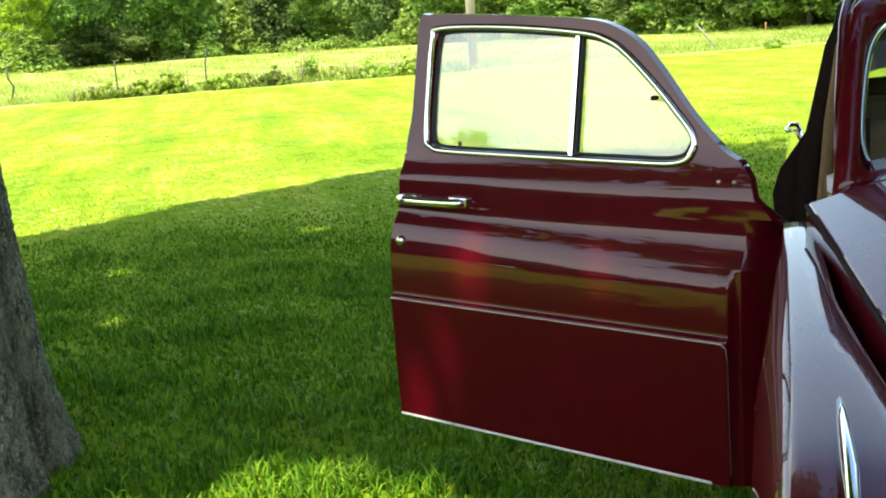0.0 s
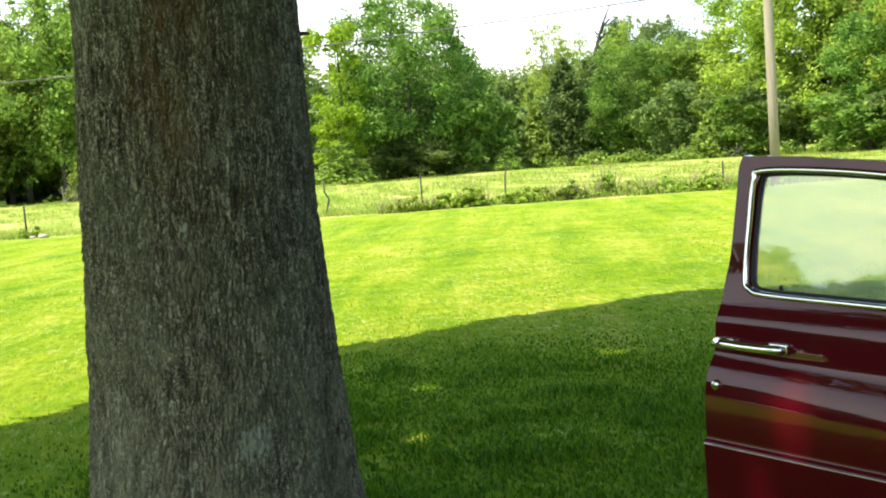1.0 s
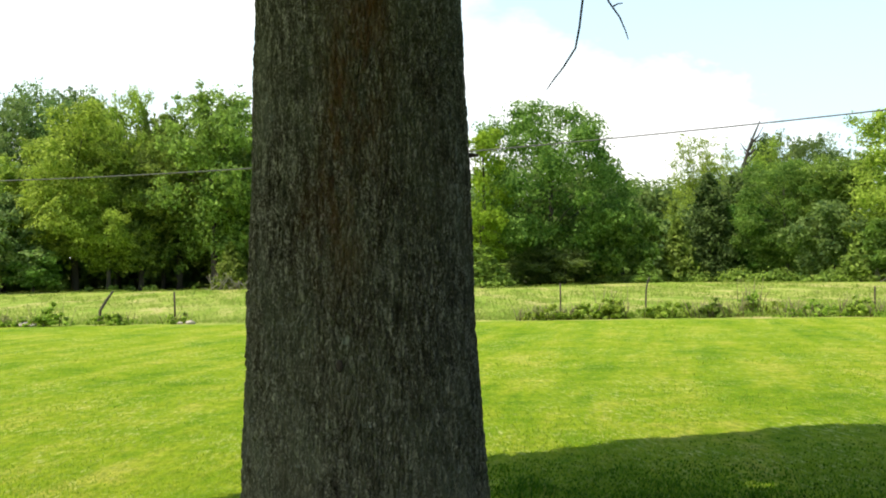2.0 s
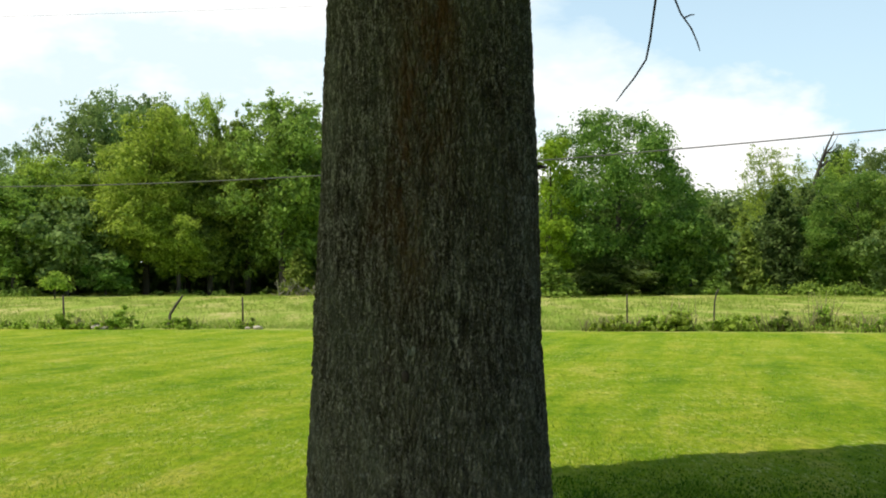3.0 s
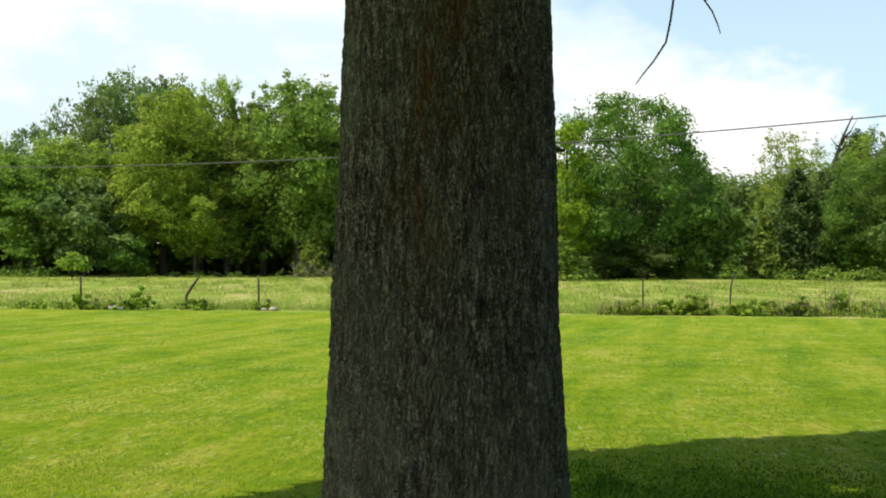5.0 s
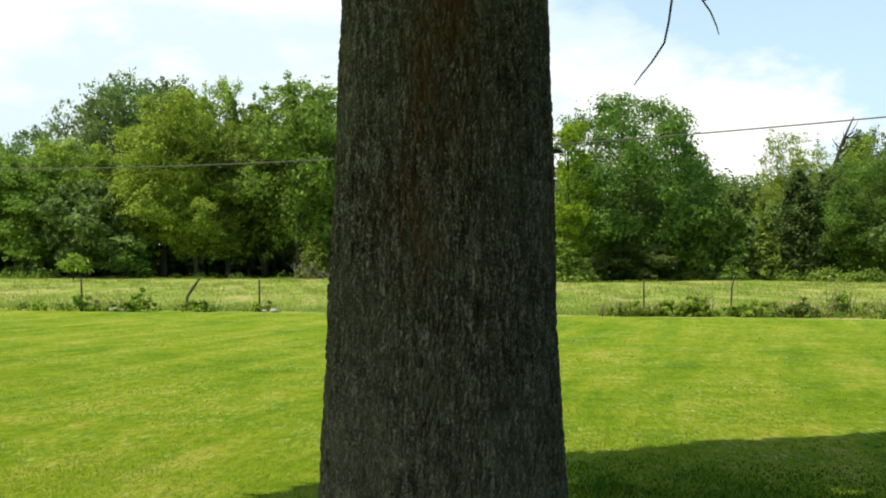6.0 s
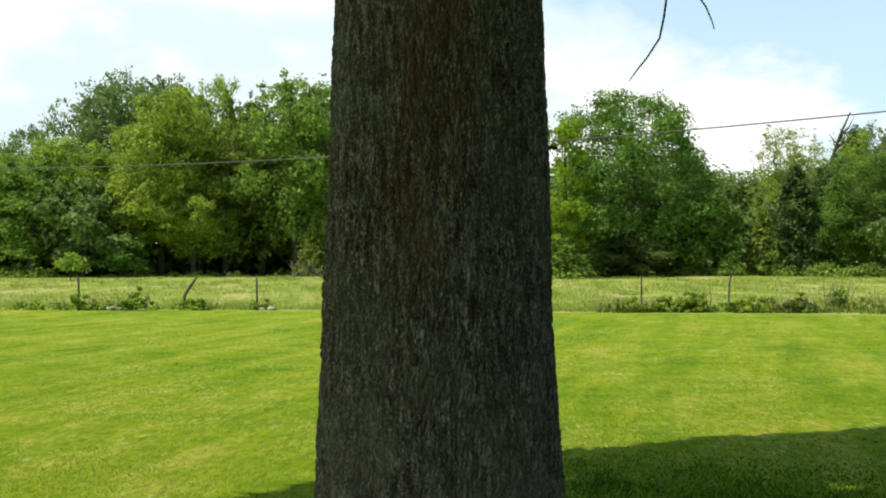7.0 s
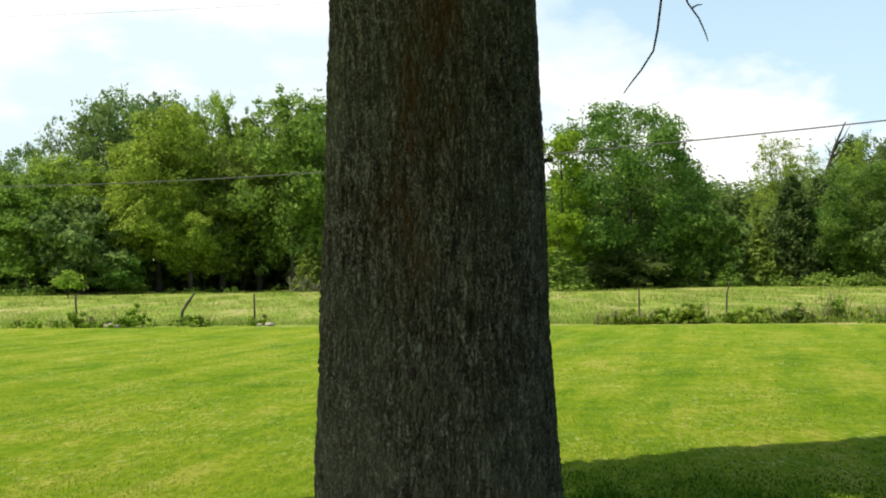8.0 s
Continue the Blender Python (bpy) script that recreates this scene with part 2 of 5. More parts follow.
def wood_material(name, dark, light, scale=9.0):
    n = Nodes(name)
    g = n.noise(n.place((1, 1, 0.06)), scale * 4, 6.0, 0.7, 0.4)
    b = n.noise(n.place((1, 1, 0.3)), scale * 0.3, 4.0)
    col = n.ramp(n.math("ADD", n.math("MULTIPLY", g, 0.65), n.math("MULTIPLY", b, 0.35)), [(0.3, dark), (0.7, light)])
    return n.done(n.principled(Base_Color=col, Roughness=0.85, Normal=n.bump(g, 0.5, 0.01)))


def plain(name, color, rough=0.5, metal=0.0, wear=0.12, scale=14.0, **more):
    n = Nodes(name)
    g = n.noise(n.place(), scale, 5.0, 0.65)
    lo = tuple(c * (1 - wear) for c in color)
    hi = tuple(min(1.0, c * (1 + wear)) for c in color)
    col = n.ramp(g, [(0.3, lo), (0.7, hi)])
    rr = n.put("ShaderNodeMapRange", {"Value": g, "From Min": 0.3, "From Max": 0.7, "To Min": rough * 0.85, "To Max": min(1.0, rough * 1.15)}).outputs[0]
    return n.done(n.principled(Base_Color=col, Roughness=rr, Metallic=metal, **more))


def glass_material(name, tint=(0.93, 0.98, 0.94), veil=0.10, sheen=0.07):
    n = Nodes(name)
    clear = n.put("ShaderNodeBsdfTransparent", {"Color": (*tint, 1)}).outputs[0]
    shine = n.put("ShaderNodeBsdfGlossy", {"Color": (1, 1, 1, 1), "Roughness": 0.03}).outputs[0]
    dust = n.put("ShaderNodeBsdfTranslucent", {"Color": (0.97, 0.98, 0.97, 1)}).outputs[0]
    film = n.math("MULTIPLY", n.math("ADD", n.math("MULTIPLY", n.noise(n.place(), 3.0, 5.0), 0.3), 0.85), veil)
    body = n.put("ShaderNodeMixShader", {0: film, 1: clear, 2: dust}).outputs[0]
    return n.done(n.put("ShaderNodeMixShader", {0: sheen, 1: body, 2: shine}).outputs[0])


TURF = ground_material()
# one mown grass, two colours: tree shade painted into the first, sunlit second
SHADE_BLADE = blade_material("shade_toned_mown_grass", (0.026, 0.10, 0.004), (0.105, 0.235, 0.009), (0.28, 0.42, 0.045))
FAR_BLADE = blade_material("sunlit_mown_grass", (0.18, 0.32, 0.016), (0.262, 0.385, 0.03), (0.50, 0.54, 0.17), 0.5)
TALL = blade_material("meadow_grass", (0.155, 0.265, 0.03), (0.26, 0.345, 0.06), (0.47, 0.44, 0.19), 0.55)
BARK = bark_material()
FAR_BARK = wood_material("grey_tree_bark", (0.025, 0.022, 0.016), (0.09, 0.08, 0.06))
DEADWOOD = wood_material("bleached_dead_wood", (0.12, 0.11, 0.09), (0.36, 0.33, 0.28))
POLEWOOD = wood_material("weathered_pole_wood", (0.2, 0.17, 0.125), (0.42, 0.37, 0.29), 5.0)
TWIG = plain("dead_twig_bark", (0.06, 0.045, 0.035), 0.9, wear=0.3, scale=60)
LEAF = {
    "mid": leaf_material("mid_green_leaves", (0.048, 0.094, 0.022), (0.335, 0.455, 0.085), (0.39, 0.57, 0.08)),
    "light": leaf_material("light_green_leaves", (0.07, 0.15, 0.016), (0.48, 0.63, 0.095), (0.5, 0.66, 0.09)),
    "dark": leaf_material("dark_bluish_leaves", (0.04, 0.085, 0.028), (0.275, 0.38, 0.115), (0.3, 0.45, 0.10)),
    "yellow": leaf_material("yellow_green_leaves", (0.1, 0.19, 0.012), (0.38, 0.54, 0.05), (0.5, 0.65, 0.06)),
    "green": leaf_material("deep_green_leaves", (0.03, 0.08, 0.015), (0.25, 0.38, 0.075), (0.28, 0.5, 0.07)),
    "cedar": leaf_material("cedar_sprays", (0.032, 0.075, 0.02), (0.16, 0.26, 0.07), (0.12, 0.22, 0.05)),
}
BRUSH = plain("dry_brush", (0.19, 0.17, 0.08), 0.9, wear=0.4)
WIRE = plain("weathered_cable", (0.12, 0.12, 0.12), 0.85, Specular_IOR_Level=0.1)

# ---- helpers for building ----
def link_mesh(name, verts, faces, material, parent=None, label="", smooth=False, normals=None):
    """One mesh object from arrays of places and corner numbers (all faces with the same count)."""
    verts, faces = np.asarray(verts, np.float32), np.asarray(faces, np.int32)
    me = bpy.data.meshes.new(name)
    k = faces.shape[1]
    me.vertices.add(len(verts))
    me.vertices.foreach_set("co", verts.ravel())
    me.loops.add(faces.size)
    me.loops.foreach_set("vertex_index", faces.ravel())
    me.polygons.add(len(faces))
    me.polygons.foreach_set("loop_start", np.arange(0, faces.size, k, dtype=np.int32))
    me.polygons.foreach_set("loop_total", np.full(len(faces), k, np.int32))
    if smooth:
        me.polygons.foreach_set("use_smooth", np.ones(len(faces), bool))
    me.update(calc_edges=True)
    if normals is not None:
        me.normals_split_custom_set_from_vertices(np.asarray(normals, np.float32))
    me.materials.append(material)
    ob = new(name, me)
    if parent:
        ob.parent = parent
    if label:
        ob["label"] = label
    return ob


def part(name, bm, material, parent=None, label="", smooth=True):
    """Links a bmesh as one mesh object under a thing or a part."""
    me = bpy.data.meshes.new(name)
    bmesh.ops.recalc_face_normals(bm, faces=bm.faces)
    bm.to_mesh(me)
    bm.free()
    if smooth:
        for p in me.polygons:
            p.use_smooth = True
    me.materials.append(material)
    ob = new(name, me)
    if parent:
        ob.parent = parent
    if label:
        ob["label"] = label
    return ob


def thing(name, m, label, category, group="", kind=""):
    ob = new(name)
    ob.empty_display_size = 0.2
    ob.matrix_world = m
    return tagged(ob, label, category, group, kind)


def tube(points, radii, sides=8, cap=True):
    """Places and quads of a round, tapering limb along a line of points."""
    pts = [Vector(p) for p in points]
    verts, faces = [], []
    for i, p in enumerate(pts):
        d = (pts[min(i + 1, len(pts) - 1)] - pts[max(i - 1, 0)]).normalized()
        side = d.cross(Vector((0.31, 0.9, 0.2))).normalized()
        up = side.cross(d)
        for j in range(sides):
            a = 2 * math.pi * j / sides
            verts.append(p + (side * math.cos(a) + up * math.sin(a)) * radii[i])
    for i in range(len(pts) - 1):
        for j in range(sides):
            k = (j + 1) % sides
            faces.append((i * sides + j, i * sides + k, (i + 1) * sides + k, (i + 1) * sides + j))
    if cap:
        for start in (0, (len(pts) - 1) * sides):
            verts.append(pts[0] if start == 0 else pts[-1])
            c = len(verts) - 1
            faces += [(start + j, start + (j + 1) % sides, c) for j in range(sides)]
    return verts, faces


def tube_object(name, points, radii, material, parent=None, label="", sides=8):
    verts, faces = tube(points, radii, sides)
    bm = bmesh.new()
    vs = [bm.verts.new(v) for v in verts]
    for f in faces:
        bm.faces.new([vs[i] for i in f])
    return part(name, bm, material, parent, label)


# ---- ground ----
def build_ground():
    near = np.linspace(-60, 60, 121)
    xs = np.concatenate([[-3000, -1200, -600, -300, -150, -90], near, [90, 150, 300, 600, 1200, 3000]])
    ys = np.concatenate([[-3000, -1200, -500, -200, -80, -40], np.linspace(-20, 120, 141), [150, 220, 350, 700, 1500, 3500]])
    gx, gy = np.meshgrid(xs, ys)
    gz = np.zeros_like(gx)
    far = np.clip((gy - 36) / 10, 0, 1) * np.clip((110 - gy) / 10, 0, 1)
    gz += far * 0.08 * np.sin(gx * 0.31 + 1) * np.sin(gy * 0.23)
    verts = np.stack([gx, gy, gz], -1).reshape(-1, 3)
    w = len(xs)
    i = np.arange(len(ys) - 1)[:, None] * w + np.arange(w - 1)[None, :]
    i = i.ravel()
    faces = np.stack([i, i + 1, i + 1 + w, i + w], -1)
    return tagged(link_mesh("ground", verts, faces, TURF, smooth=True), "sunlit mown lawn running into a rough meadow", "ground", kind="structure")


build_ground()


def blades(name, x, y, h, w, lean, material, label, rng, bend=0.5, single=False):
    """Many grass blades, two faces each, as one mesh."""
    n = len(x)
    b = rng.uniform(0, 2 * np.pi, n)
    a = b + np.pi / 2 + rng.normal(size=n) * 0.4
    cx, cy = np.cos(a) * w / 2, np.sin(a) * w / 2
    lx, ly = np.cos(b) * lean * h, np.sin(b) * lean * h
    z0 = np.full(n, -0.01)
    p0 = np.stack([x - cx, y - cy, z0], -1)
    p1 = np.stack([x + cx, y + cy, z0], -1)
    m = np.stack([x + lx * 0.35 + cx * 0.8, y + ly * 0.35 + cy * 0.8, h * 0.55], -1)
    m2 = np.stack([x + lx * 0.35 - cx * 0.8, y + ly * 0.35 - cy * 0.8, h * 0.55], -1)
    tip = np.stack([x + lx, y + ly, h * (1 - bend * lean * 0.5)], -1)
    if single:
        verts = np.stack([p0, p1, tip], 1).reshape(-1, 3)
        return tagged(link_mesh(name, verts, np.arange(n * 3).reshape(-1, 3), material), label, "grass", kind="stuff")
    verts = np.stack([p0, p1, m, m2, tip], 1).reshape(-1, 3)
    k = np.arange(n) * 5
    faces = np.concatenate([np.stack([k, k + 1, k + 2], -1), np.stack([k, k + 2, k + 3], -1), np.stack([k + 3, k + 2, k + 4], -1)])
    return tagged(link_mesh(name, verts, faces, material), label, "grass", kind="stuff")


def build_grass():
    rng = np.random.default_rng(5)
    # thick turf close by, thinning out with distance
    n = 110000
    y = 1.2 + 10.8 * rng.random(n) ** 1.4
    x = -0.55 * y - 1.5 + (1.75 * y + 3.0) * rng.random(n)
    u = (x + 0.55 * y + 1.5) / (1.75 * y + 3.0)
    keep = rng.random(n) < np.clip((np.where(x > 0.2, 12.0, 8.6) - y) / 3.5, 0, 1) * np.clip(np.minimum(u, 1 - u) / 0.2, 0, 1) * np.clip((y - 1.0) / 1.5, 0, 1)
    x, y = x[keep], y[keep]
    n = len(x)
    clump = np.array([noise.noise((a * 1.3, b * 1.3, 3)) for a, b in zip(x, y)])
    h = (0.02 + 0.03 * rng.random(n) + 0.05 * np.clip(clump + 0.05, 0, 1)) * np.clip(1.3 - y / 11, 0.2, 1)
    # blades inside the tree's shade line take the shade-darkened colour
    shade_side = (x > -1.4) & (y < 8.6 + 0.5 * (x + 1.0))
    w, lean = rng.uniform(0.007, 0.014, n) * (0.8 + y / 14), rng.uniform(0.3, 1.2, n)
    blades("lawn_grass", x[shade_side], y[shade_side], h[shade_side], w[shade_side], lean[shade_side], SHADE_BLADE, "green mown grass around the tree and the car, coloured darker for shade", rng)
    blades("lawn_grass", x[~shade_side], y[~shade_side], h[~shade_side] * 0.6, w[~shade_side], lean[~shade_side], FAR_BLADE, "close-mown sunlit grass beyond the tree", rng)
    # the thick turf between tree and car, its shade put into the colour
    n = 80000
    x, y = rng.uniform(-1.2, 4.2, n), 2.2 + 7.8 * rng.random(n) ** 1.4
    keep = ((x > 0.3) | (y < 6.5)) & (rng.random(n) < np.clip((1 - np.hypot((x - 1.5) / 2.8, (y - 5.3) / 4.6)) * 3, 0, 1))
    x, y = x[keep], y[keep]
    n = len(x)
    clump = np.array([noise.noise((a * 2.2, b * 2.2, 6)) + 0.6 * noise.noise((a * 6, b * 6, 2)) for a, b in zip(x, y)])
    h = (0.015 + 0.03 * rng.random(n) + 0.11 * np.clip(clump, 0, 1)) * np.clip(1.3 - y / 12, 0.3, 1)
    blades("lawn_grass", x, y, h, rng.uniform(0.006, 0.013, n) * (0.8 + y / 14), rng.uniform(0.2, 1.1, n), SHADE_BLADE, "thick grass with tufts by the tree foot, coloured darker for shade", rng)
    # the same turf, unseen, added behind and beside the viewer to darken door reflections
    n = 28000
    x, y = rng.normal(size=n) * 2.6, rng.normal(size=n) * 2.4 - 1.0
    keep = y < 2.4
    x, y = x[keep], y[keep]
    n = len(x)
    blades("lawn_grass", x, y, 0.02 + 0.025 * rng.random(n), rng.uniform(0.012, 0.025, n), rng.uniform(0.4, 1.3, n), SHADE_BLADE, "unseen shade-coloured grass added behind and beside the viewer", rng, single=True)
    # unseen thick turf added between viewer and car, to dim the door's reflection
    n = 34000
    x, y = 0.9 + rng.normal(size=n) * 0.9, 0.9 + rng.normal(size=n) * 1.1
    blades("lawn_grass", x, y, 0.018 + 0.025 * rng.random(n), rng.uniform(0.012, 0.022, n), rng.uniform(0.4, 1.3, n), SHADE_BLADE, "unseen shade-coloured grass added to dim the door reflection", rng, single=True)
    # lighter tufts over the sunlit lawn, out to its edge
    n = 112000
    y = 1 / rng.uniform(1 / 34.0, 1 / 6.5, n)
    x = y * rng.uniform(-0.5, 1.05, n)
    keep = y < 33.8 - 0.2 * x
    x, y = x[keep], y[keep]
    tuft = np.array([noise.noise((a * 0.8, b * 0.5, 1)) + 0.7 * noise.noise((a * 3, b * 1.2, 4)) for a, b in zip(x, y)])
    h = np.clip(0.014 + 0.016 * rng.random(len(x)) + 0.026 * tuft, 0.006, 0.06)
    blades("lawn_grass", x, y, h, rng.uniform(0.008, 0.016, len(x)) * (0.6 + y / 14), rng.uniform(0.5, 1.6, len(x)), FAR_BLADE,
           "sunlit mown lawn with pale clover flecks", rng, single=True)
    # tall grass of the field
    n = 45000
    y = 33 + 75 * rng.random(n) ** 1.7
    x = rng.uniform(-0.5, 1.05, n) * y
    # half of it stands in tufts
    ty = 34 + 74 * rng.random(3600) ** 1.5
    tx = rng.uniform(-0.5, 1.05, 3600) * ty
    own = rng.integers(0, 3600, 60000)
    girth = rng.uniform(0.12, 0.5, 3600)[own]
    x = np.concatenate([x, tx[own] + rng.normal(size=60000) * girth])
    y = np.concatenate([y, ty[own] + rng.normal(size=60000) * girth])
    tall = np.concatenate([np.zeros(n), rng.uniform(0.0, 0.2, 3600)[own]])
    keep = (y > 35.2 - 0.2 * x) & (y < 110)
    x, y, tall = x[keep], y[keep], tall[keep]
    tuft = np.array([noise.noise((a * 0.3, b * 0.16, 8)) + 0.6 * noise.noise((a * 1.1, b * 0.5, 3)) for a, b in zip(x, y)])
    h = np.clip(0.08 + 0.12 * rng.random(len(x)) + 0.2 * tuft + tall, 0.03, 0.5)
    # taller weeds along the old fence
    n = 9000
    fx = rng.uniform(-18, 36, n)
    fy = 35.6 - 0.2 * fx + np.abs(rng.normal(size=n)) * 0.9
    fh = (0.12 + 0.36 * rng.random(n) ** 1.6) * (0.5 + 1.3 * np.array([abs(noise.noise((a * 0.5, 3, 5))) for a in fx]))
    x, y, h = np.concatenate([x, fx]), np.concatenate([y, fy]), np.concatenate([h, fh])
    blades("meadow_grass", x, y, h, rng.uniform(0.012, 0.03, len(x)) * (0.6 + y / 60), rng.uniform(0.5, 1.6, len(x)), TALL,
           "tall uncut grass with pale seed heads in the field", rng, single=True)


build_grass()

# ---- trees ----
def leaf_cloud(rng, centres, radii, count, size, flat=0.75, droop=0.0, sprig=6):
    """Places and corners of many small leaves, gathered in sprigs round the given centres."""
    centres, radii = np.asarray(centres), np.asarray(radii)
    share = radii ** 1.85 / np.sum(radii ** 1.85)
    few = max(1, count // sprig)
    pick = rng.choice(len(centres), few, p=share)
    d = rng.normal(size=(few, 3))
    d /= np.linalg.norm(d, axis=1, keepdims=True)
    r = radii[pick] * (0.35 + 0.85 * rng.random(few) ** 0.8)
    tip = centres[pick] + d * np.array([1, 1, flat]) * r[:, None]
    own = np.repeat(np.arange(few), sprig)
    count = len(own)
    spread = np.minimum(radii[pick][own] * 0.5, size * 1.7)[:, None]
    d, p = d[own], tip[own] + rng.normal(size=(count, 3)) * spread * np.array([1, 1, 0.55])
    nrm = d * 0.8 + rng.normal(size=(count, 3)) * 0.4 + np.array([0, 0, 0.45])
    nrm /= np.linalg.norm(nrm, axis=1, keepdims=True)
    t = np.cross(nrm, rng.normal(size=(count, 3)))
    t[:, 2] -= droop
    t -= nrm * np.sum(t * nrm, axis=1, keepdims=True)
    t /= np.linalg.norm(t, axis=1, keepdims=True)
    b = np.cross(nrm, t)
    s = (size * rng.uniform(0.6, 1.4, count))[:, None]
    v = np.stack([p - t * s * 0.55 + b * s * 0.42, p + t * s * 0.8, p - t * s * 0.55 - b * s * 0.42], 1)
    return v.reshape(-1, 3), np.arange(count * 3).reshape(-1, 3)


def broad_tree(name, seed, height, width, leaf, count, label, low=0.12, lobes=16, size=0.23, m=None, top=0.55, sparse=1.0, lean=0.0, plumes=0, spread=1.0):
    """A broadleaf tree: tapered trunk, limbs, and a crown of leaf sprays on boughs of uneven size; plumes rise over an airy crown."""
    rng = np.random.default_rng(seed)
    root = thing(name, m or Matrix(), label, "tree", "trees along the field edge")
    fork = height * 0.28
    bend = rng.uniform(-0.3, 0.3, 2)
    trunk_pts = [(0, 0, -0.2), (bend[0] * 0.3, bend[1] * 0.3, fork * 0.5), (bend[0], bend[1], fork), (bend[0] * 1.5 + lean * 0.4, bend[1], height * 0.55), (bend[0] + lean, bend[1], height * 0.86)]
    r0 = 0.016 * height + 0.05
    tube_object("trunk", trunk_pts, [r0 * 1.25, r0, r0 * 0.85, r0 * 0.5, r0 * 0.12], FAR_BARK, root)
    centres, radii = [], []
    mid_z, half = height * (low + 1.0) / 2, height * (1.0 - low) / 2
    for i in range(lobes):
        # boughs spread over an egg shape, a little wider below its middle
        h = 1 - 2 * (i + 0.5) / lobes
        a = i * 2.4 + rng.uniform(-0.35, 0.35)
        ring = math.sqrt(1 - h * h)
        out = rng.uniform(0.58, 0.95)
        w = width / 2 * ring * out * (1.0 if h > 0 else top + 0.5)
        rad = width * rng.uniform(0.10, 0.20)
        z = min(mid_z + h * half * out * 1.08, height - rad * 0.8)
        z = max(z, rad * 0.6)
        k = z / height
        c = (w * math.cos(a) + lean * k, w * math.sin(a), z)
        centres.append(c)
        radii.append(rad * 0.95)
        if i % 2 == 0:
            s = trunk_pts[2] if k < 0.5 else trunk_pts[3]
            s = (s[0], s[1], min(s[2], z * 0.8))
            mid = tuple((s[j] * 0.5 + c[j] * 0.5) + (0.4 if j == 2 else 0) for j in range(3))
            tube_object("limb", [s, mid, c], [r0 * 0.22, r0 * 0.14, r0 * 0.04], FAR_BARK, root, sides=6)
        # side sprays reach out and up from the bough, of many sizes
        for _ in range(20):
            o = rng.normal(size=3) + np.array([0.9 * math.cos(a) * ring, 0.9 * math.sin(a) * ring, 0.35 + 0.5 * h])
            o /= np.linalg.norm(o)
            far = rng.uniform(0.45, 1.5) * spread
            sub = np.array(c) + o * rad * far * np.array([1, 1, 0.85])
            sub[2] = min(sub[2], height)
            centres.append(tuple(sub))
            radii.append(rad * rng.uniform(0.12, 0.42) * (1.25 - 0.35 * far))
    for k in (0.34, 0.5, 0.64, 0.76):
        # inner foliage round the stem
        centres.append((bend[0] + lean * k, bend[1], height * k))
        radii.append(width * 0.19 * (1.25 - 0.6 * k))
    for i in range(plumes):
        # upright leaders, leafed along their length
        a, reach = i * 2.4 + rng.uniform(-0.4, 0.4), width * rng.uniform(0.06, 0.34)
        foot = np.array([math.cos(a) * reach * 0.5, math.sin(a) * reach * 0.5, height * rng.uniform(0.5, 0.62)])
        tip = np.array([math.cos(a) * reach, math.sin(a) * reach, height * rng.uniform(0.84, 0.97)])
        tube_object("limb", [tuple(foot), tuple((foot + tip) / 2), tuple(tip)], [r0 * 0.16, r0 * 0.09, r0 * 0.02], FAR_BARK, root, sides=5)
        for u in np.linspace(0.1, 1.0, 9):
            for _ in range(3):
                centres.append(tuple(foot + (tip - foot) * u + rng.normal(size=3) * width * 0.035 * (1.25 - u)))
                radii.append(width * rng.uniform(0.02, 0.055) * (1.2 - 0.6 * u))
    v, f = leaf_cloud(rng, centres, radii, int(count * sparse), size)
    v = v.reshape(-1, 3, 3)
    v = v[v[:, :, 2].min(1) > 0.15].reshape(-1, 3)
    link_mesh("crown", v, np.arange(len(v)).reshape(-1, 3), LEAF[leaf], root)
    return root


def cedar_tree(name, seed, height, width, leaf, count, label, m=None):
    """A dense pointed conifer with tiers of drooping sprays."""
    rng = np.random.default_rng(seed)
    root = thing(name, m or Matrix(), label, "tree", "trees along the field edge")
    tube_object("trunk", [(0, 0, -0.2), (0, 0, height * 0.5), (0, 0, height * 0.96)], [0.16, 0.1, 0.02], FAR_BARK, root)
    centres, radii = [], []
    for i in range(46):
        k = (i + 0.5) / 46
        z = height * (0.05 + 0.93 * k)
        w = width / 2 * (1 - k) ** 0.75 * rng.uniform(0.55, 1.0)
        a = i * 2.4
        centres.append((w * math.cos(a), w * math.sin(a), z))
        radii.append(width * 0.15 * (1.15 - 0.8 * k))
    v, f = leaf_cloud(rng, centres, radii, count, 0.24, droop=0.5)
    v[:, 2] = np.maximum(v[:, 2], 0.1)
    link_mesh("crown", v, f, LEAF[leaf], root)
    return root


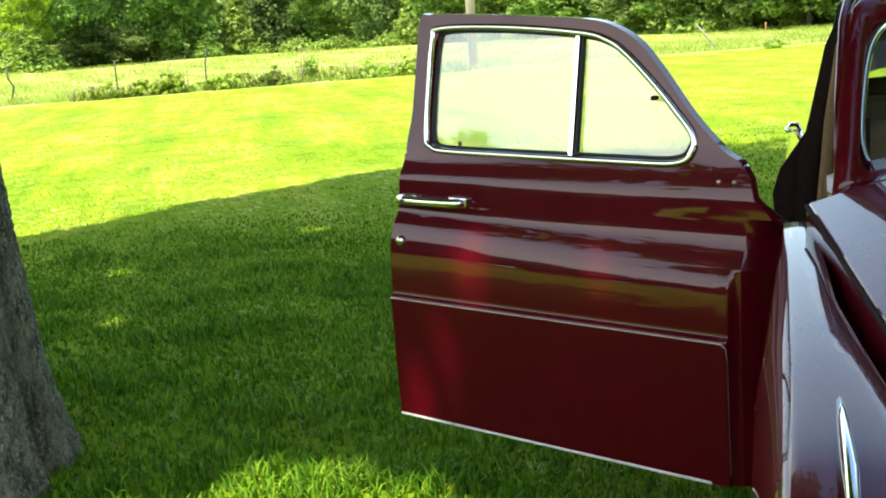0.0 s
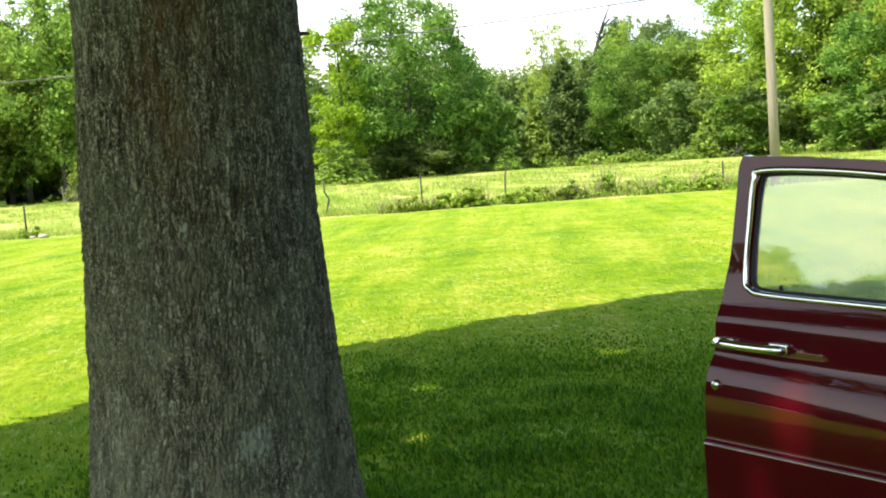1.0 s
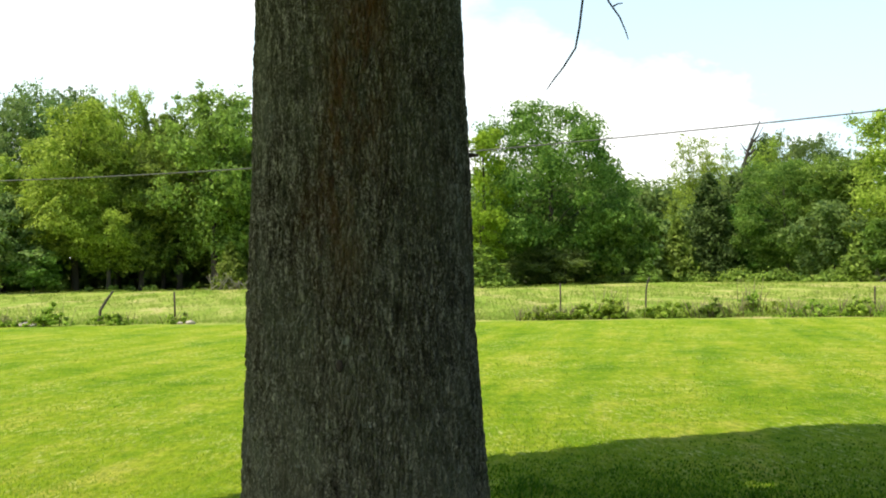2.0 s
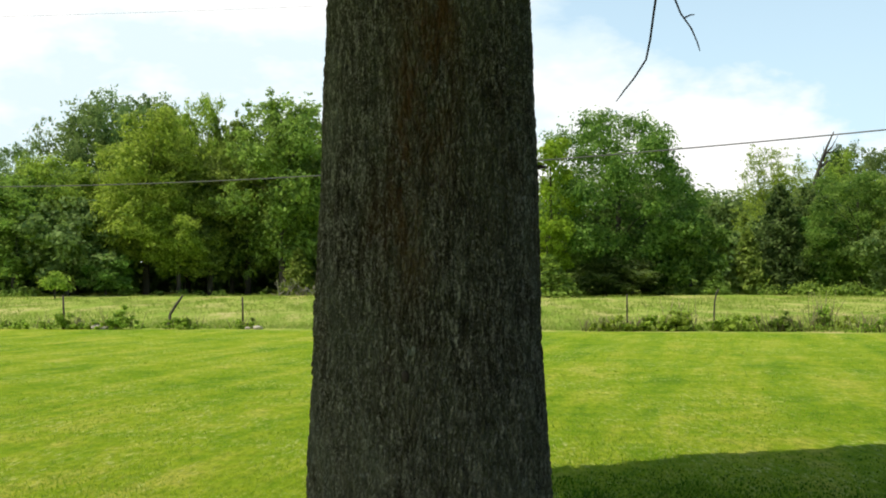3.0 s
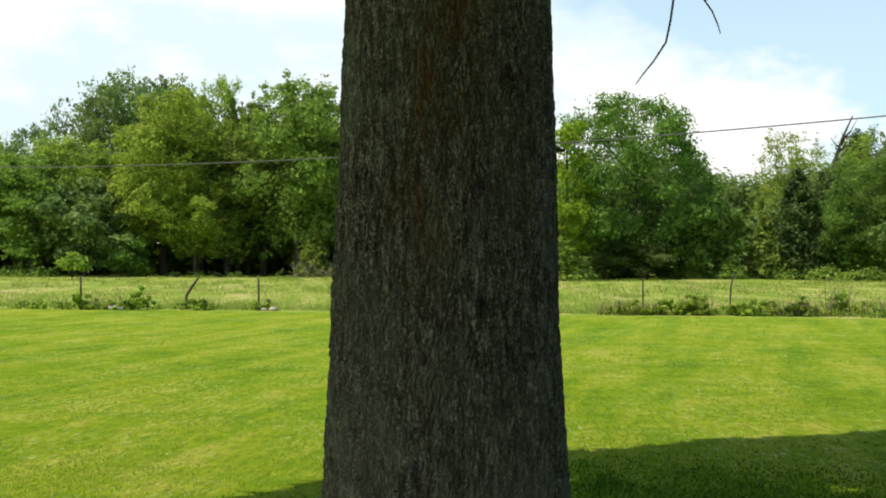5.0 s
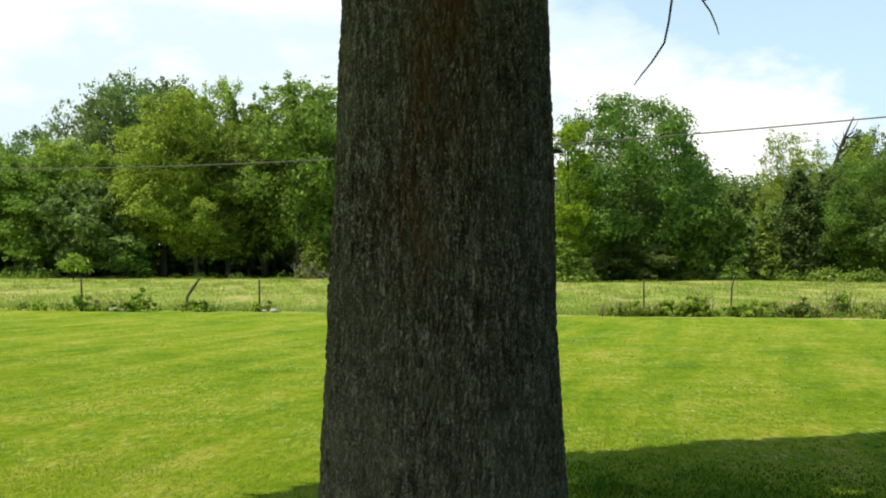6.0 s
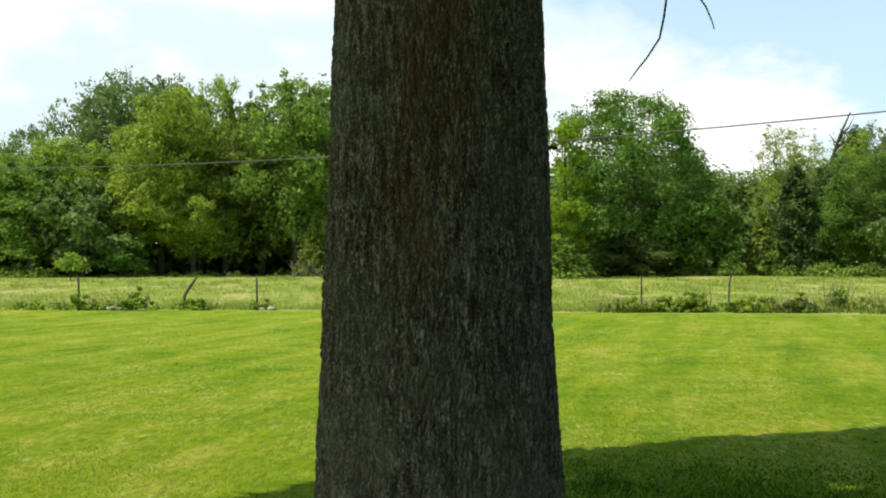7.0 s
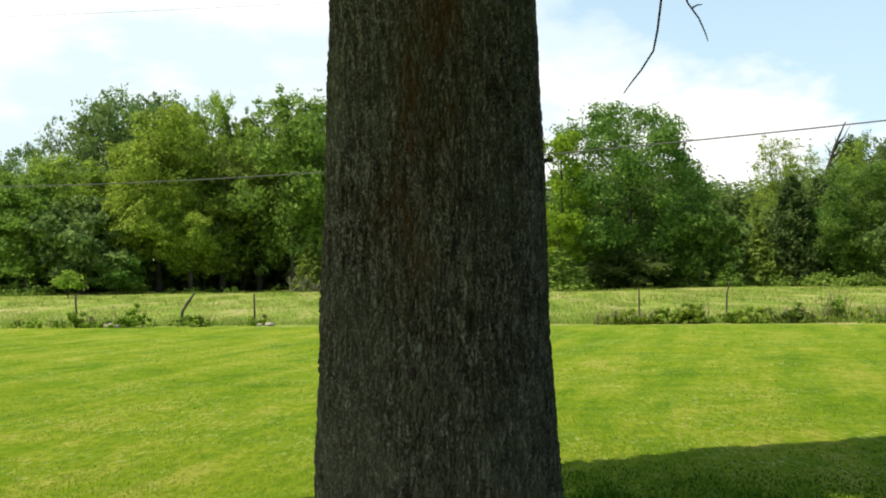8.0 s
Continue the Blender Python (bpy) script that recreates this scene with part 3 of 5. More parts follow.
BROAD = "leafy broadleaf tree with a full crown at the field edge"
MAKERS = {
    "round_mid": broad_tree("broadleaf_tree", 37, 15.0, 12.5, "green", 38000, "round-crowned mid-green broadleaf tree behind the meadow", lobes=34, low=0.06, spread=0.72, size=0.2),
    "light_a": broad_tree("broadleaf_tree", 12, 16.0, 13.0, "light", 31000, "light yellowish-green broadleaf tree at the field edge", lobes=22, low=0.12, plumes=4, size=0.24),
    "mid_b": broad_tree("broadleaf_tree", 13, 17.0, 11.0, "mid", 30000, BROAD, lobes=20, low=0.14, top=0.5, plumes=9, spread=1.1, size=0.24),
    "dark_a": broad_tree("broadleaf_tree", 14, 20.0, 15.0, "dark", 19500, "tall dark bluish-green tree standing behind the others", lobes=26, low=0.2, size=0.30, spread=1.15),
    "yellow_a": broad_tree("broadleaf_tree", 15, 13.5, 6.0, "yellow", 9000, "narrow bright yellow-green tree beside a round one", lobes=12, low=0.12, size=0.23),
    "sparse_a": broad_tree("broadleaf_tree", 16, 13.5, 9.5, "light", 15000, "thin half-bare tree with airy light foliage", lobes=15, low=0.3, size=0.15, plumes=7, spread=1.3),
    "small_a": broad_tree("understory_tree", 17, 7.0, 6.0, "green", 9500, "small bushy tree leafed down to the ground", lobes=14, low=0.08, size=0.24),
    "small_b": broad_tree("understory_tree", 18, 7.0, 6.5, "dark", 9500, "dark bushy understory tree leafed to the ground", lobes=14, low=0.06, size=0.24),
    "plain": broad_tree("broadleaf_tree", 23, 13.0, 11.5, "cedar", 3600, "unseen broadleaf tree added round the yard to block low sky", lobes=16, size=1.15),
    "cedar_a": cedar_tree("cedar_tree", 19, 8.8, 5.6, "cedar", 11000, "dark green pointed cedar at the field edge"),
    "cedar_b": cedar_tree("cedar_tree", 20, 5.0, 3.6, "mid", 4500, "small bright green cedar at the field edge"),
}
BASE_H = {"plain": 13.0, "round_mid": 15.0, "light_a": 16.0, "mid_b": 17.0, "dark_a": 20.0, "yellow_a": 13.5, "sparse_a": 13.5, "small_a": 7.0, "small_b": 7.0, "cedar_a": 8.8, "cedar_b": 5.0}
BASE_W = {"plain": 11.5, "round_mid": 12.5, "light_a": 13.0, "mid_b": 11.0, "dark_a": 15.0, "yellow_a": 6.0, "sparse_a": 9.5, "small_a": 6.0, "small_b": 6.5, "cedar_a": 5.6, "cedar_b": 3.6}
used = set()


def plant(kind, bearing, depth, height, width, turn=0.0):
    """Sets a tree of that kind at depth metres ahead, bearing metres to the right for each metre ahead."""
    height *= 1.02
    m = pose(bearing * depth, depth, 0, 0, 0, turn) @ Matrix.Diagonal((width / BASE_W[kind], width / BASE_W[kind], height / BASE_H[kind], 1))
    if kind not in used:
        used.add(kind)
        MAKERS[kind].matrix_world = m
        return MAKERS[kind]
    ob = copy_thing(MAKERS[kind], pose(bearing * depth, depth, 0, 0, 0, turn))
    ob.scale = (width / BASE_W[kind], width / BASE_W[kind], height / BASE_H[kind])
    return ob


WOOD = [
    # kind, bearing, depth, height, width
    ("light_a", -0.60, 100, 14, 13), ("mid_b", -0.52, 104, 15.5, 12), ("dark_a", -0.46, 116, 15.5, 13),
    ("light_a", -0.415, 103, 13.5, 11), ("dark_a", -0.357, 118, 14.7, 8.0), ("mid_b", -0.365, 100, 10.8, 9), ("small_b", -0.318, 99, 8.2, 8),
    ("dark_a", -0.303, 122, 19.8, 11.0), ("dark_a", -0.270, 124, 21.0, 12.0), ("dark_a", -0.238, 126, 20.6, 10),
    ("light_a", -0.312, 104, 11.8, 11), ("light_a", -0.250, 102, 15.6, 12.5), ("light_a", -0.216, 106, 17.6, 6.5), ("light_a", -0.222, 100, 9.5, 8.0),
    ("mid_b", -0.132, 101, 17.9, 10.0), ("mid_b", -0.176, 107, 17.0, 6.5), ("mid_b", -0.195, 103, 13.5, 8.0), ("mid_b", -0.162, 105, 12.5, 9), ("mid_b", -0.118, 108, 15.0, 9),
    ("cedar_b", -0.118, 98, 4.0, 3), ("small_a", -0.285, 98, 3.6, 4.5),
    # the canopy goes on behind, and keeps the ground under it dark
    ("dark_a", -0.40, 113, 12.5, 13), ("dark_a", -0.33, 112, 12.0, 13), ("dark_a", -0.215, 114, 13, 13), ("dark_a", -0.16, 115, 13, 13), ("dark_a", -0.09, 114, 13, 13),
    ("dark_a", -0.05, 106, 15, 11), ("mid_b", -0.01, 104, 15, 11), ("mid_b", 0.045, 106, 14, 10), ("dark_a", 0.15, 106, 11.5, 12), ("dark_a", 0.195, 104, 10.5, 9),
    ("yellow_a", 0.100, 90, 13.2, 4.6), ("yellow_a", 0.097, 88, 6.4, 3.6), ("round_mid", 0.161, 94, 14.8, 12.0), ("small_b", 0.115, 100, 9, 8),
    ("small_b", 0.172, 91.5, 2.8, 5.0), ("small_b", 0.150, 92.5, 3.0, 5.0), ("small_b", 0.16, 99, 8, 9), ("small_b", 0.182, 100, 6, 7), ("small_b", 0.172, 112, 5, 8), ("small_a", 0.224, 92, 6.6, 5.0), ("small_a", 0.200, 93, 5, 4.6), ("cedar_b", 0.1, 87, 3.2, 4.0), ("cedar_b", 0.245, 90, 1.9, 2.6),
    ("sparse_a", 0.297, 104, 13.0, 7.0), ("cedar_a", 0.302, 95, 9.0, 5.4), ("cedar_b", 0.274, 92, 5.4, 3.4), ("small_b", 0.33, 99, 9.0, 8),
    ("sparse_a", 0.352, 106, 13.0, 6.5), ("small_a", 0.34, 95, 6.5, 5.5),
    ("round_mid", 0.372, 92, 9.6, 8.6), ("dark_a", 0.372, 109, 13.6, 7.0), ("dark_a", 0.405, 110, 13.4, 8.0), ("cedar_a", 0.352, 108, 13.2, 5.5),
    ("mid_b", 0.43, 92, 10.5, 9.0), ("small_b", 0.415, 86, 6.0, 6.0), ("cedar_b", 0.44, 80, 3.4, 3.4),
    ("light_a", 0.50, 82, 12.2, 10.5), ("light_a", 0.555, 76, 13.6, 11.0), ("small_b", 0.52, 77, 6, 7), ("small_a", 0.475, 78, 4.5, 5),
    ("mid_b", 0.62, 74, 13, 10), ("round_mid", 0.66, 66, 11.5, 9.5), ("light_a", 0.72, 62, 12, 10), ("small_a", 0.60, 67, 4.5, 6), ("small_b", 0.68, 60, 5, 6),
    ("mid_b", 0.79, 58, 6.5, 9), ("round_mid", 0.87, 54, 6.5, 9), ("small_a", 0.76, 55, 4.5, 6), ("light_a", 0.95, 51, 6.5, 10), ("small_b", 0.84, 51, 5, 6),
    ("small_a", 0.92, 48, 4.5, 5.5), ("mid_b", 1.05, 49, 6.5, 9), ("small_b", 1.0, 46, 5, 6), ("round_mid", 1.15, 47, 6.5, 9), ("small_a", 1.1, 44, 4.5, 6), ("light_a", 1.3, 44, 6.5, 10),
]
# unseen trees added on the other sides, to block low sky and darken reflections
for i in range(15):
    a = radians(-52 - 15.5 * i)
    far = 34 + 7 * math.sin(i * 1.7)
    WOOD.append(("plain", math.tan(a), far * math.cos(a), 7.8 + 1.2 * math.sin(i * 2.3), 11.5))
    a -= radians(7.7)
    WOOD.append(("plain", math.tan(a), (far + 7) * math.cos(a), 8.6 + 1.0 * math.sin(i * 1.9), 12.0))
for i, (kind, bearing, depth, height, width) in enumerate(WOOD):
    plant(kind, bearing, depth, height, width, (i * 67) % 360)


# woods beyond, seen through the gaps
def build_far_woods():
    rng = np.random.default_rng(3)
    centres, radii = [], []
    for i in range(150):
        b = -0.75 + 2.2 * i / 150
        d = (118 if b < 0.1 else 128) - 45 * max(0.0, b - 0.38)
        d = max(d, 60)
        if 0.222 < b < 0.285:
            continue
        for z in ((0.8, 3.0, 5.6, 8.2) if b < 0.1 else (0.8, 3.0, 5.6)):
            centres.append((b * d + rng.uniform(-1, 1), d + rng.uniform(-3, 3), z))
            radii.append(rng.uniform(2.0, 2.8))
    v, f = leaf_cloud(rng, centres, radii, 92000, 0.75)
    v[:, 2] = np.maximum(v[:, 2], 0.05)
    tagged(link_mesh("far_woods", v, f, LEAF["dark"]), "dense dark green woods behind the field-edge trees", "woods", kind="stuff")
    centres, radii = [], []
    for i in range(150):
        b = 0.17 + 0.19 * i / 150
        centres.append((b * 270, 270 + rng.uniform(-8, 8), (4, 10, 16.5)[i % 3]))
        radii.append(rng.uniform(4.5, 6.5))
    v, f = leaf_cloud(rng, centres, radii, 34000, 0.95)
    v[:, 2] = np.maximum(v[:, 2], 0.05)
    tagged(link_mesh("far_woods", v, f, LEAF["dark"]), "hazy distant tree line beyond a pasture", "woods", kind="stuff")


build_far_woods()


def build_undergrowth():
    """Weeds and low scrub at the foot of the wood."""
    rng = np.random.default_rng(9)
    centres, radii = [], []
    for i in range(420):
        b = rng.uniform(-0.6, 1.2)
        d = np.interp(b, [-0.6, -0.1, 0.12, 0.32, 0.45, 0.55, 0.75, 1.2], [94, 98, 93, 90, 80, 72, 54, 42])
        if rng.random() < (0.85 if b < -0.05 else 0.45):
            continue
        r = rng.uniform(0.2, 0.75)
        centres.append((b * d, d + rng.uniform(-1, 2.5), r * 0.5))
        radii.append(r)
    v, f = leaf_cloud(rng, centres, radii, 36000, 0.22)
    v[:, 2] = np.maximum(v[:, 2], 0.02)
    tagged(link_mesh("undergrowth", v, f, LEAF["mid"]), "green weeds and scrub under the trees", "undergrowth", kind="stuff")


build_undergrowth()


# ---- the big tree in the yard ----
TRUNK = Vector((-0.012, 4.33, 0.0))
# where the sun reaches the ground under the crown: x, y, radius
GAPS = [(0.72, 3.5, 0.36), (1.1, 3.45, 0.44), (1.42, 3.2, 0.33), (2.1, 2.8, 0.17), (2.45, 2.95, 0.15), (2.9, 8.4, 0.33), (1.28, 7.8, 0.31), (1.05, 8.7, 0.29), (1.05, 6.35, 0.3)]
# slits of sun that fall down the open door: two ends on the ground and half the width
SLITS = [(1.69, 3.04, 1.93, 3.04, 0.165), (1.93, 2.536, 2.14, 2.577, 0.15)]


def trunk_radius(z):
    return float(np.interp(z, [-0.15, 0.0, 0.15, 0.35, 0.6, 0.85, 1.43, 2.07, 2.7, 3.6, 4.6],
                           [0.62, 0.57, 0.53, 0.50, 0.475, 0.455, 0.425, 0.408, 0.386, 0.375, 0.36]))


def lattice(ix, iy, seed):
    """Even random numbers on a lattice of whole places."""
    h = np.sin(ix * 127.1 + iy * 311.7 + seed * 74.7) * 43758.5453
    return h - np.floor(h)


def soft_noise(x, y, seed):
    """Smooth noise over a plane, 0 to 1."""
    ix, iy = np.floor(x), np.floor(y)
    fx, fy = x - ix, y - iy
    fx, fy = fx * fx * (3 - 2 * fx), fy * fy * (3 - 2 * fy)
    a, b = lattice(ix, iy, seed), lattice(ix + 1, iy, seed)
    c, d = lattice(ix, iy + 1, seed), lattice(ix + 1, iy + 1, seed)
    return (a + (b - a) * fx) + ((c + (d - c) * fx) - (a + (b - a) * fx)) * fy


def plates(x, y, seed):
    """Scattered plates: how far from the nearest joint, and a random number for each plate."""
    ix, iy = np.floor(x), np.floor(y)
    best = np.full(x.shape, 9.0)
    second, own = best.copy(), np.zeros(x.shape)
    for dx in (-1, 0, 1):
        for dy in (-1, 0, 1):
            px, py = ix + dx, iy + dy
            d = np.hypot(px + 0.1 + 0.8 * lattice(px, py, seed) - x, py + 0.1 + 0.8 * lattice(px, py, seed + 9) - y)
            second = np.where(d < best, best, np.minimum(second, d))
            own = np.where(d < best, lattice(px, py, seed + 5), own)
            best = np.minimum(best, d)
    return second - best, own


def build_yard_tree():
    root = thing("shade_tree", Matrix.Translation(TRUNK), "large shade tree with furrowed grey-brown bark and lichen", "tree")
    zs = np.concatenate([np.linspace(-0.15, 2.95, 440), np.linspace(3.0, 5.0, 30)])
    # finer on the face towards the yard than on the back
    turns = np.concatenate([np.linspace(math.pi * 0.93, math.pi * 2.07, 470, endpoint=False), np.linspace(math.pi * 0.07, math.pi * 0.93, 50, endpoint=False)])
    around = len(turns)
    a, z = np.meshgrid(turns, zs)
    r = np.array([trunk_radius(q) for q in zs])[:, None]
    arc = a * 0.42
    # furrows wander, part and meet again round long narrow plates
    sway = (soft_noise(arc * 5, z * 1.6, 1) - 0.5) * 0.03 + (soft_noise(arc * 30, z * 24, 2) - 0.5) * 0.012
    joint, own = plates((arc + sway) / 0.018, z / 0.052 + 2 * soft_noise(arc * 30, z * 2, 3), 4)
    fine, _ = plates((arc + sway) / 0.0095, z / 0.024 + 2 * soft_noise(arc * 40, z * 5, 6), 8)
    ridge = np.clip(joint / 0.30, 0, 1) ** 0.9 * (0.55 + 0.45 * own) * 0.0125 + np.clip(fine / 0.3, 0, 1) * 0.0042
    ridge += (soft_noise(arc * 260, z * 120, 7) - 0.5) * 0.0022 + (soft_noise(arc * 120, z * 38, 17) - 0.5) * 0.004
    worn = 0.6 + 0.7 * soft_noise(arc * 5, z * 2.5, 11)
    lumps = (soft_noise(arc * 4.2, z * 2.0, 12) - 0.5) * 0.016 + (soft_noise(arc * 11, z * 7, 13) - 0.5) * 0.005
    flare = np.clip(0.5 - z, 0, 1) * 0.10 * np.clip(np.sin(a * 5 + 0.7), 0, 1) ** 2
    # a fold between two root buttresses on the car's side
    fold = 0.11 * np.exp(-((a - 5.86) / 0.16) ** 2) * np.clip((1.05 - z) / 0.8, 0, 1)
    rr = r - 0.012 + lumps + flare + ridge * worn - fold
    verts = np.stack([np.cos(a) * rr, np.sin(a) * rr, z], -1).reshape(-1, 3).astype(np.float32)
    i = (np.arange(len(zs) - 1)[:, None] * around + np.arange(around)[None, :])
    nxt = (np.arange(len(zs) - 1)[:, None] * around + (np.arange(around)[None, :] + 1) % around)
    faces = np.stack([i.ravel(), nxt.ravel(), nxt.ravel() + around, i.ravel() + around], -1)
    link_mesh("trunk", verts, faces, BARK, root, smooth=True)
    knot = bmesh.new()
    bmesh.ops.create_uvsphere(knot, u_segments=14, v_segments=8, radius=0.017, matrix=Matrix.Translation((-0.08, -0.424, 1.332)) @ Matrix.Diagonal((0.8, 0.5, 1.3, 1)))
    part("knot_hole", knot, TWIG, root, "small dark knot")
    # short broken stub on the side, and the upper stem
    tube_object("broken_stub", [(0.38, -0.05, 2.07), (0.415, -0.06, 2.08), (0.44, -0.062, 2.078)], [0.013, 0.008, 0.005], TWIG, root)
    tube_object("upper_stem", [(0, 0, 4.8), (0.1, 0.1, 7), (0.0, 0.0, 10.5), (0.1, 0, 12.2)], [0.35, 0.27, 0.14, 0.03], BARK, root, sides=14)
    rng = np.random.default_rng(21)
    centres, radii = [], []
    for i in range(34):
        a = i * 2.4 + rng.uniform(-0.3, 0.3)
        u = (i + 0.5) / 34
        z = 5.6 + 6.4 * u
        w = 5.7 * math.sqrt(max(0.05, 1 - ((z - 7.9) / 4.9) ** 2))
        rr = w * (0.35 + 0.62 * ((i * 0.618) % 1))
        c = (rr * math.cos(a) * ((0.78 if math.sin(a) > 0 else 1.05) if math.cos(a) < 0 else 0.4 if math.sin(a) > 0 else 0.3), rr * math.sin(a) * (1.7 if math.sin(a) < 0 else 0.70 if math.cos(a) > 0 else 0.66), z)
        centres.append(c)
        radii.append(1.65)
        start = (0, 0, min(z - 0.9, 4.6 + 4 * u))
        mid = (c[0] * 0.5, c[1] * 0.5, (start[2] + z) / 2 + 0.5)
        if i % 2 == 0:
            tube_object("limb", [start, mid, c], [0.13, 0.085, 0.02], BARK, root, sides=8)
    for i in range(12):
        # the far rim of the crown, thick enough to throw an unbroken shade
        bx = -0.9 + 0.5 * i
        by = float(np.interp(bx, [-1.7, -1.15, -0.6, 0.9, 1.7, 2.8, 3.5, 4.8], [7.55, 8.1, 9.2, 9.85, 10.15, 10.5, 10.95, 11.15])) - 0.75
        bz = 6.0 + 0.5 * math.sin(i * 1.7)
        centres.append((bx + bz * sun_dir.x / sun_dir.z - TRUNK.x, by + bz * sun_dir.y / sun_dir.z - TRUNK.y, bz))
        radii.append(1.15)
    for i in range(9):
        # upper boughs that shade the ground between tree and car
        centres.append((-0.6 + 0.2 * i, -0.2 + 1.8 * ((i * 0.618) % 1), 8.2 + 0.1 * (i % 3)))
        radii.append(1.25)
    v, f = leaf_cloud(rng, centres, radii, 90000, 0.31, flat=0.7)
    low = v[:, 2].reshape(-1, 3).min(1)
    keep = low > 4.75
    # gaps between the boughs that let flecks of sun through
    mid = v.reshape(-1, 3, 3).mean(1) + np.array(TRUNK)
    foot = mid[:, :2] - mid[:, 2:3] * np.array([sun_dir.x, sun_dir.y]) / sun_dir.z
    for gx, gy, gr in GAPS:
        keep &= np.hypot(foot[:, 0] - gx, foot[:, 1] - gy) > gr * (0.95 + 0.2 * np.sin(mid[:, 2] * 3))
    for ax, ay, bx, by, half in SLITS:
        u = np.clip(((foot[:, 0] - ax) * (bx - ax) + (foot[:, 1] - ay) * (by - ay)) / ((bx - ax) ** 2 + (by - ay) ** 2), 0, 1)
        keep &= np.hypot(foot[:, 0] - ax - u * (bx - ax), foot[:, 1] - ay - u * (by - ay)) > half
    # the crown's far side ends along an even line
    rim = np.interp(foot[:, 0], [-2.6, -1.7, -1.15, -0.6, 0.9, 1.7, 2.8, 3.5, 4.8, 8.0], [6.6, 7.55, 8.1, 9.2, 9.85, 10.15, 10.5, 10.95, 11.15, 10.6])
    keep &= foot[:, 1] < rim + 0.10 * np.sin(foot[:, 0] * 3.1) + rng.normal(size=len(foot)) * 0.06
    v = v.reshape(-1, 3, 3)[keep].reshape(-1, 3)
    link_mesh("crown", v, np.arange(len(v)).reshape(-1, 3), LEAF["mid"], root)
    # unseen low boughs added on the car's side, to keep sky light off the trunk
    centres = [(4.4 + 0.2 * i, -9.0 + 5.0 * ((i * 0.618) % 1), 3.5 + 1.9 * ((i * 0.37) % 1)) for i in range(16)]
    centres += [(5.6 + 0.3 * i, -6.2 + 2.9 * ((i * 0.618) % 1), 3.0 + 2.4 * ((i * 0.43) % 1)) for i in range(9)]
    for c in centres[::2]:
        tube_object("limb", [(0, 0, 4.7), (c[0] * 0.5, c[1] * 0.5, 5.6), c], [0.11, 0.07, 0.02], BARK, root, sides=7)
    v, f = leaf_cloud(rng, centres, [1.2] * len(centres), 42000, 0.19, flat=0.75)
    link_mesh("crown", v, f, LEAF["mid"], root)
    # bare twigs that hang under the crown
    tw = [Vector(p) - TRUNK for p in ((1.06, 5.12, 3.25), (1.0, 5.13, 2.86), (0.985, 5.14, 2.74), (0.965, 5.14, 2.645), (0.90, 5.09, 2.55), (0.85, 5.06, 2.49), (0.813, 5.035, 2.44))]
    tube_object("hanging_twig", tw, [0.0065, 0.0054, 0.005, 0.0045, 0.004, 0.0033, 0.002], TWIG, root)
    tw = [Vector(p) - TRUNK for p in ((1.06, 5.12, 3.25), (1.06, 5.02, 2.92), (1.09, 4.99, 2.82), (1.135, 4.98, 2.75), (1.16, 4.98, 2.69), (1.172, 4.983, 2.652))]
    tube_object("hanging_twig", tw, [0.0055, 0.0048, 0.004, 0.0036, 0.003, 0.002], TWIG, root)
    tube_object("hanging_twig", [Vector(p) - TRUNK for p in ((1.108, 4.985, 2.80), (1.13, 4.98, 2.81), (1.15, 4.98, 2.812))], [0.004, 0.003, 0.002], TWIG, root)
    tube_object("limb", [(0, 0, 4.5), (0.6, 0.5, 4.75), (1.072, 0.79, 3.25)], [0.08, 0.04, 0.008], BARK, root)


build_yard_tree()

# ---- fence line, pole and wires ----
def stake(name, base, points, radii, material, label):
    ob = thing(name, Matrix.Translation(base), label, "fence post", "posts of the old field fence")
    tube_object("post", points, radii, material, ob)
    return ob


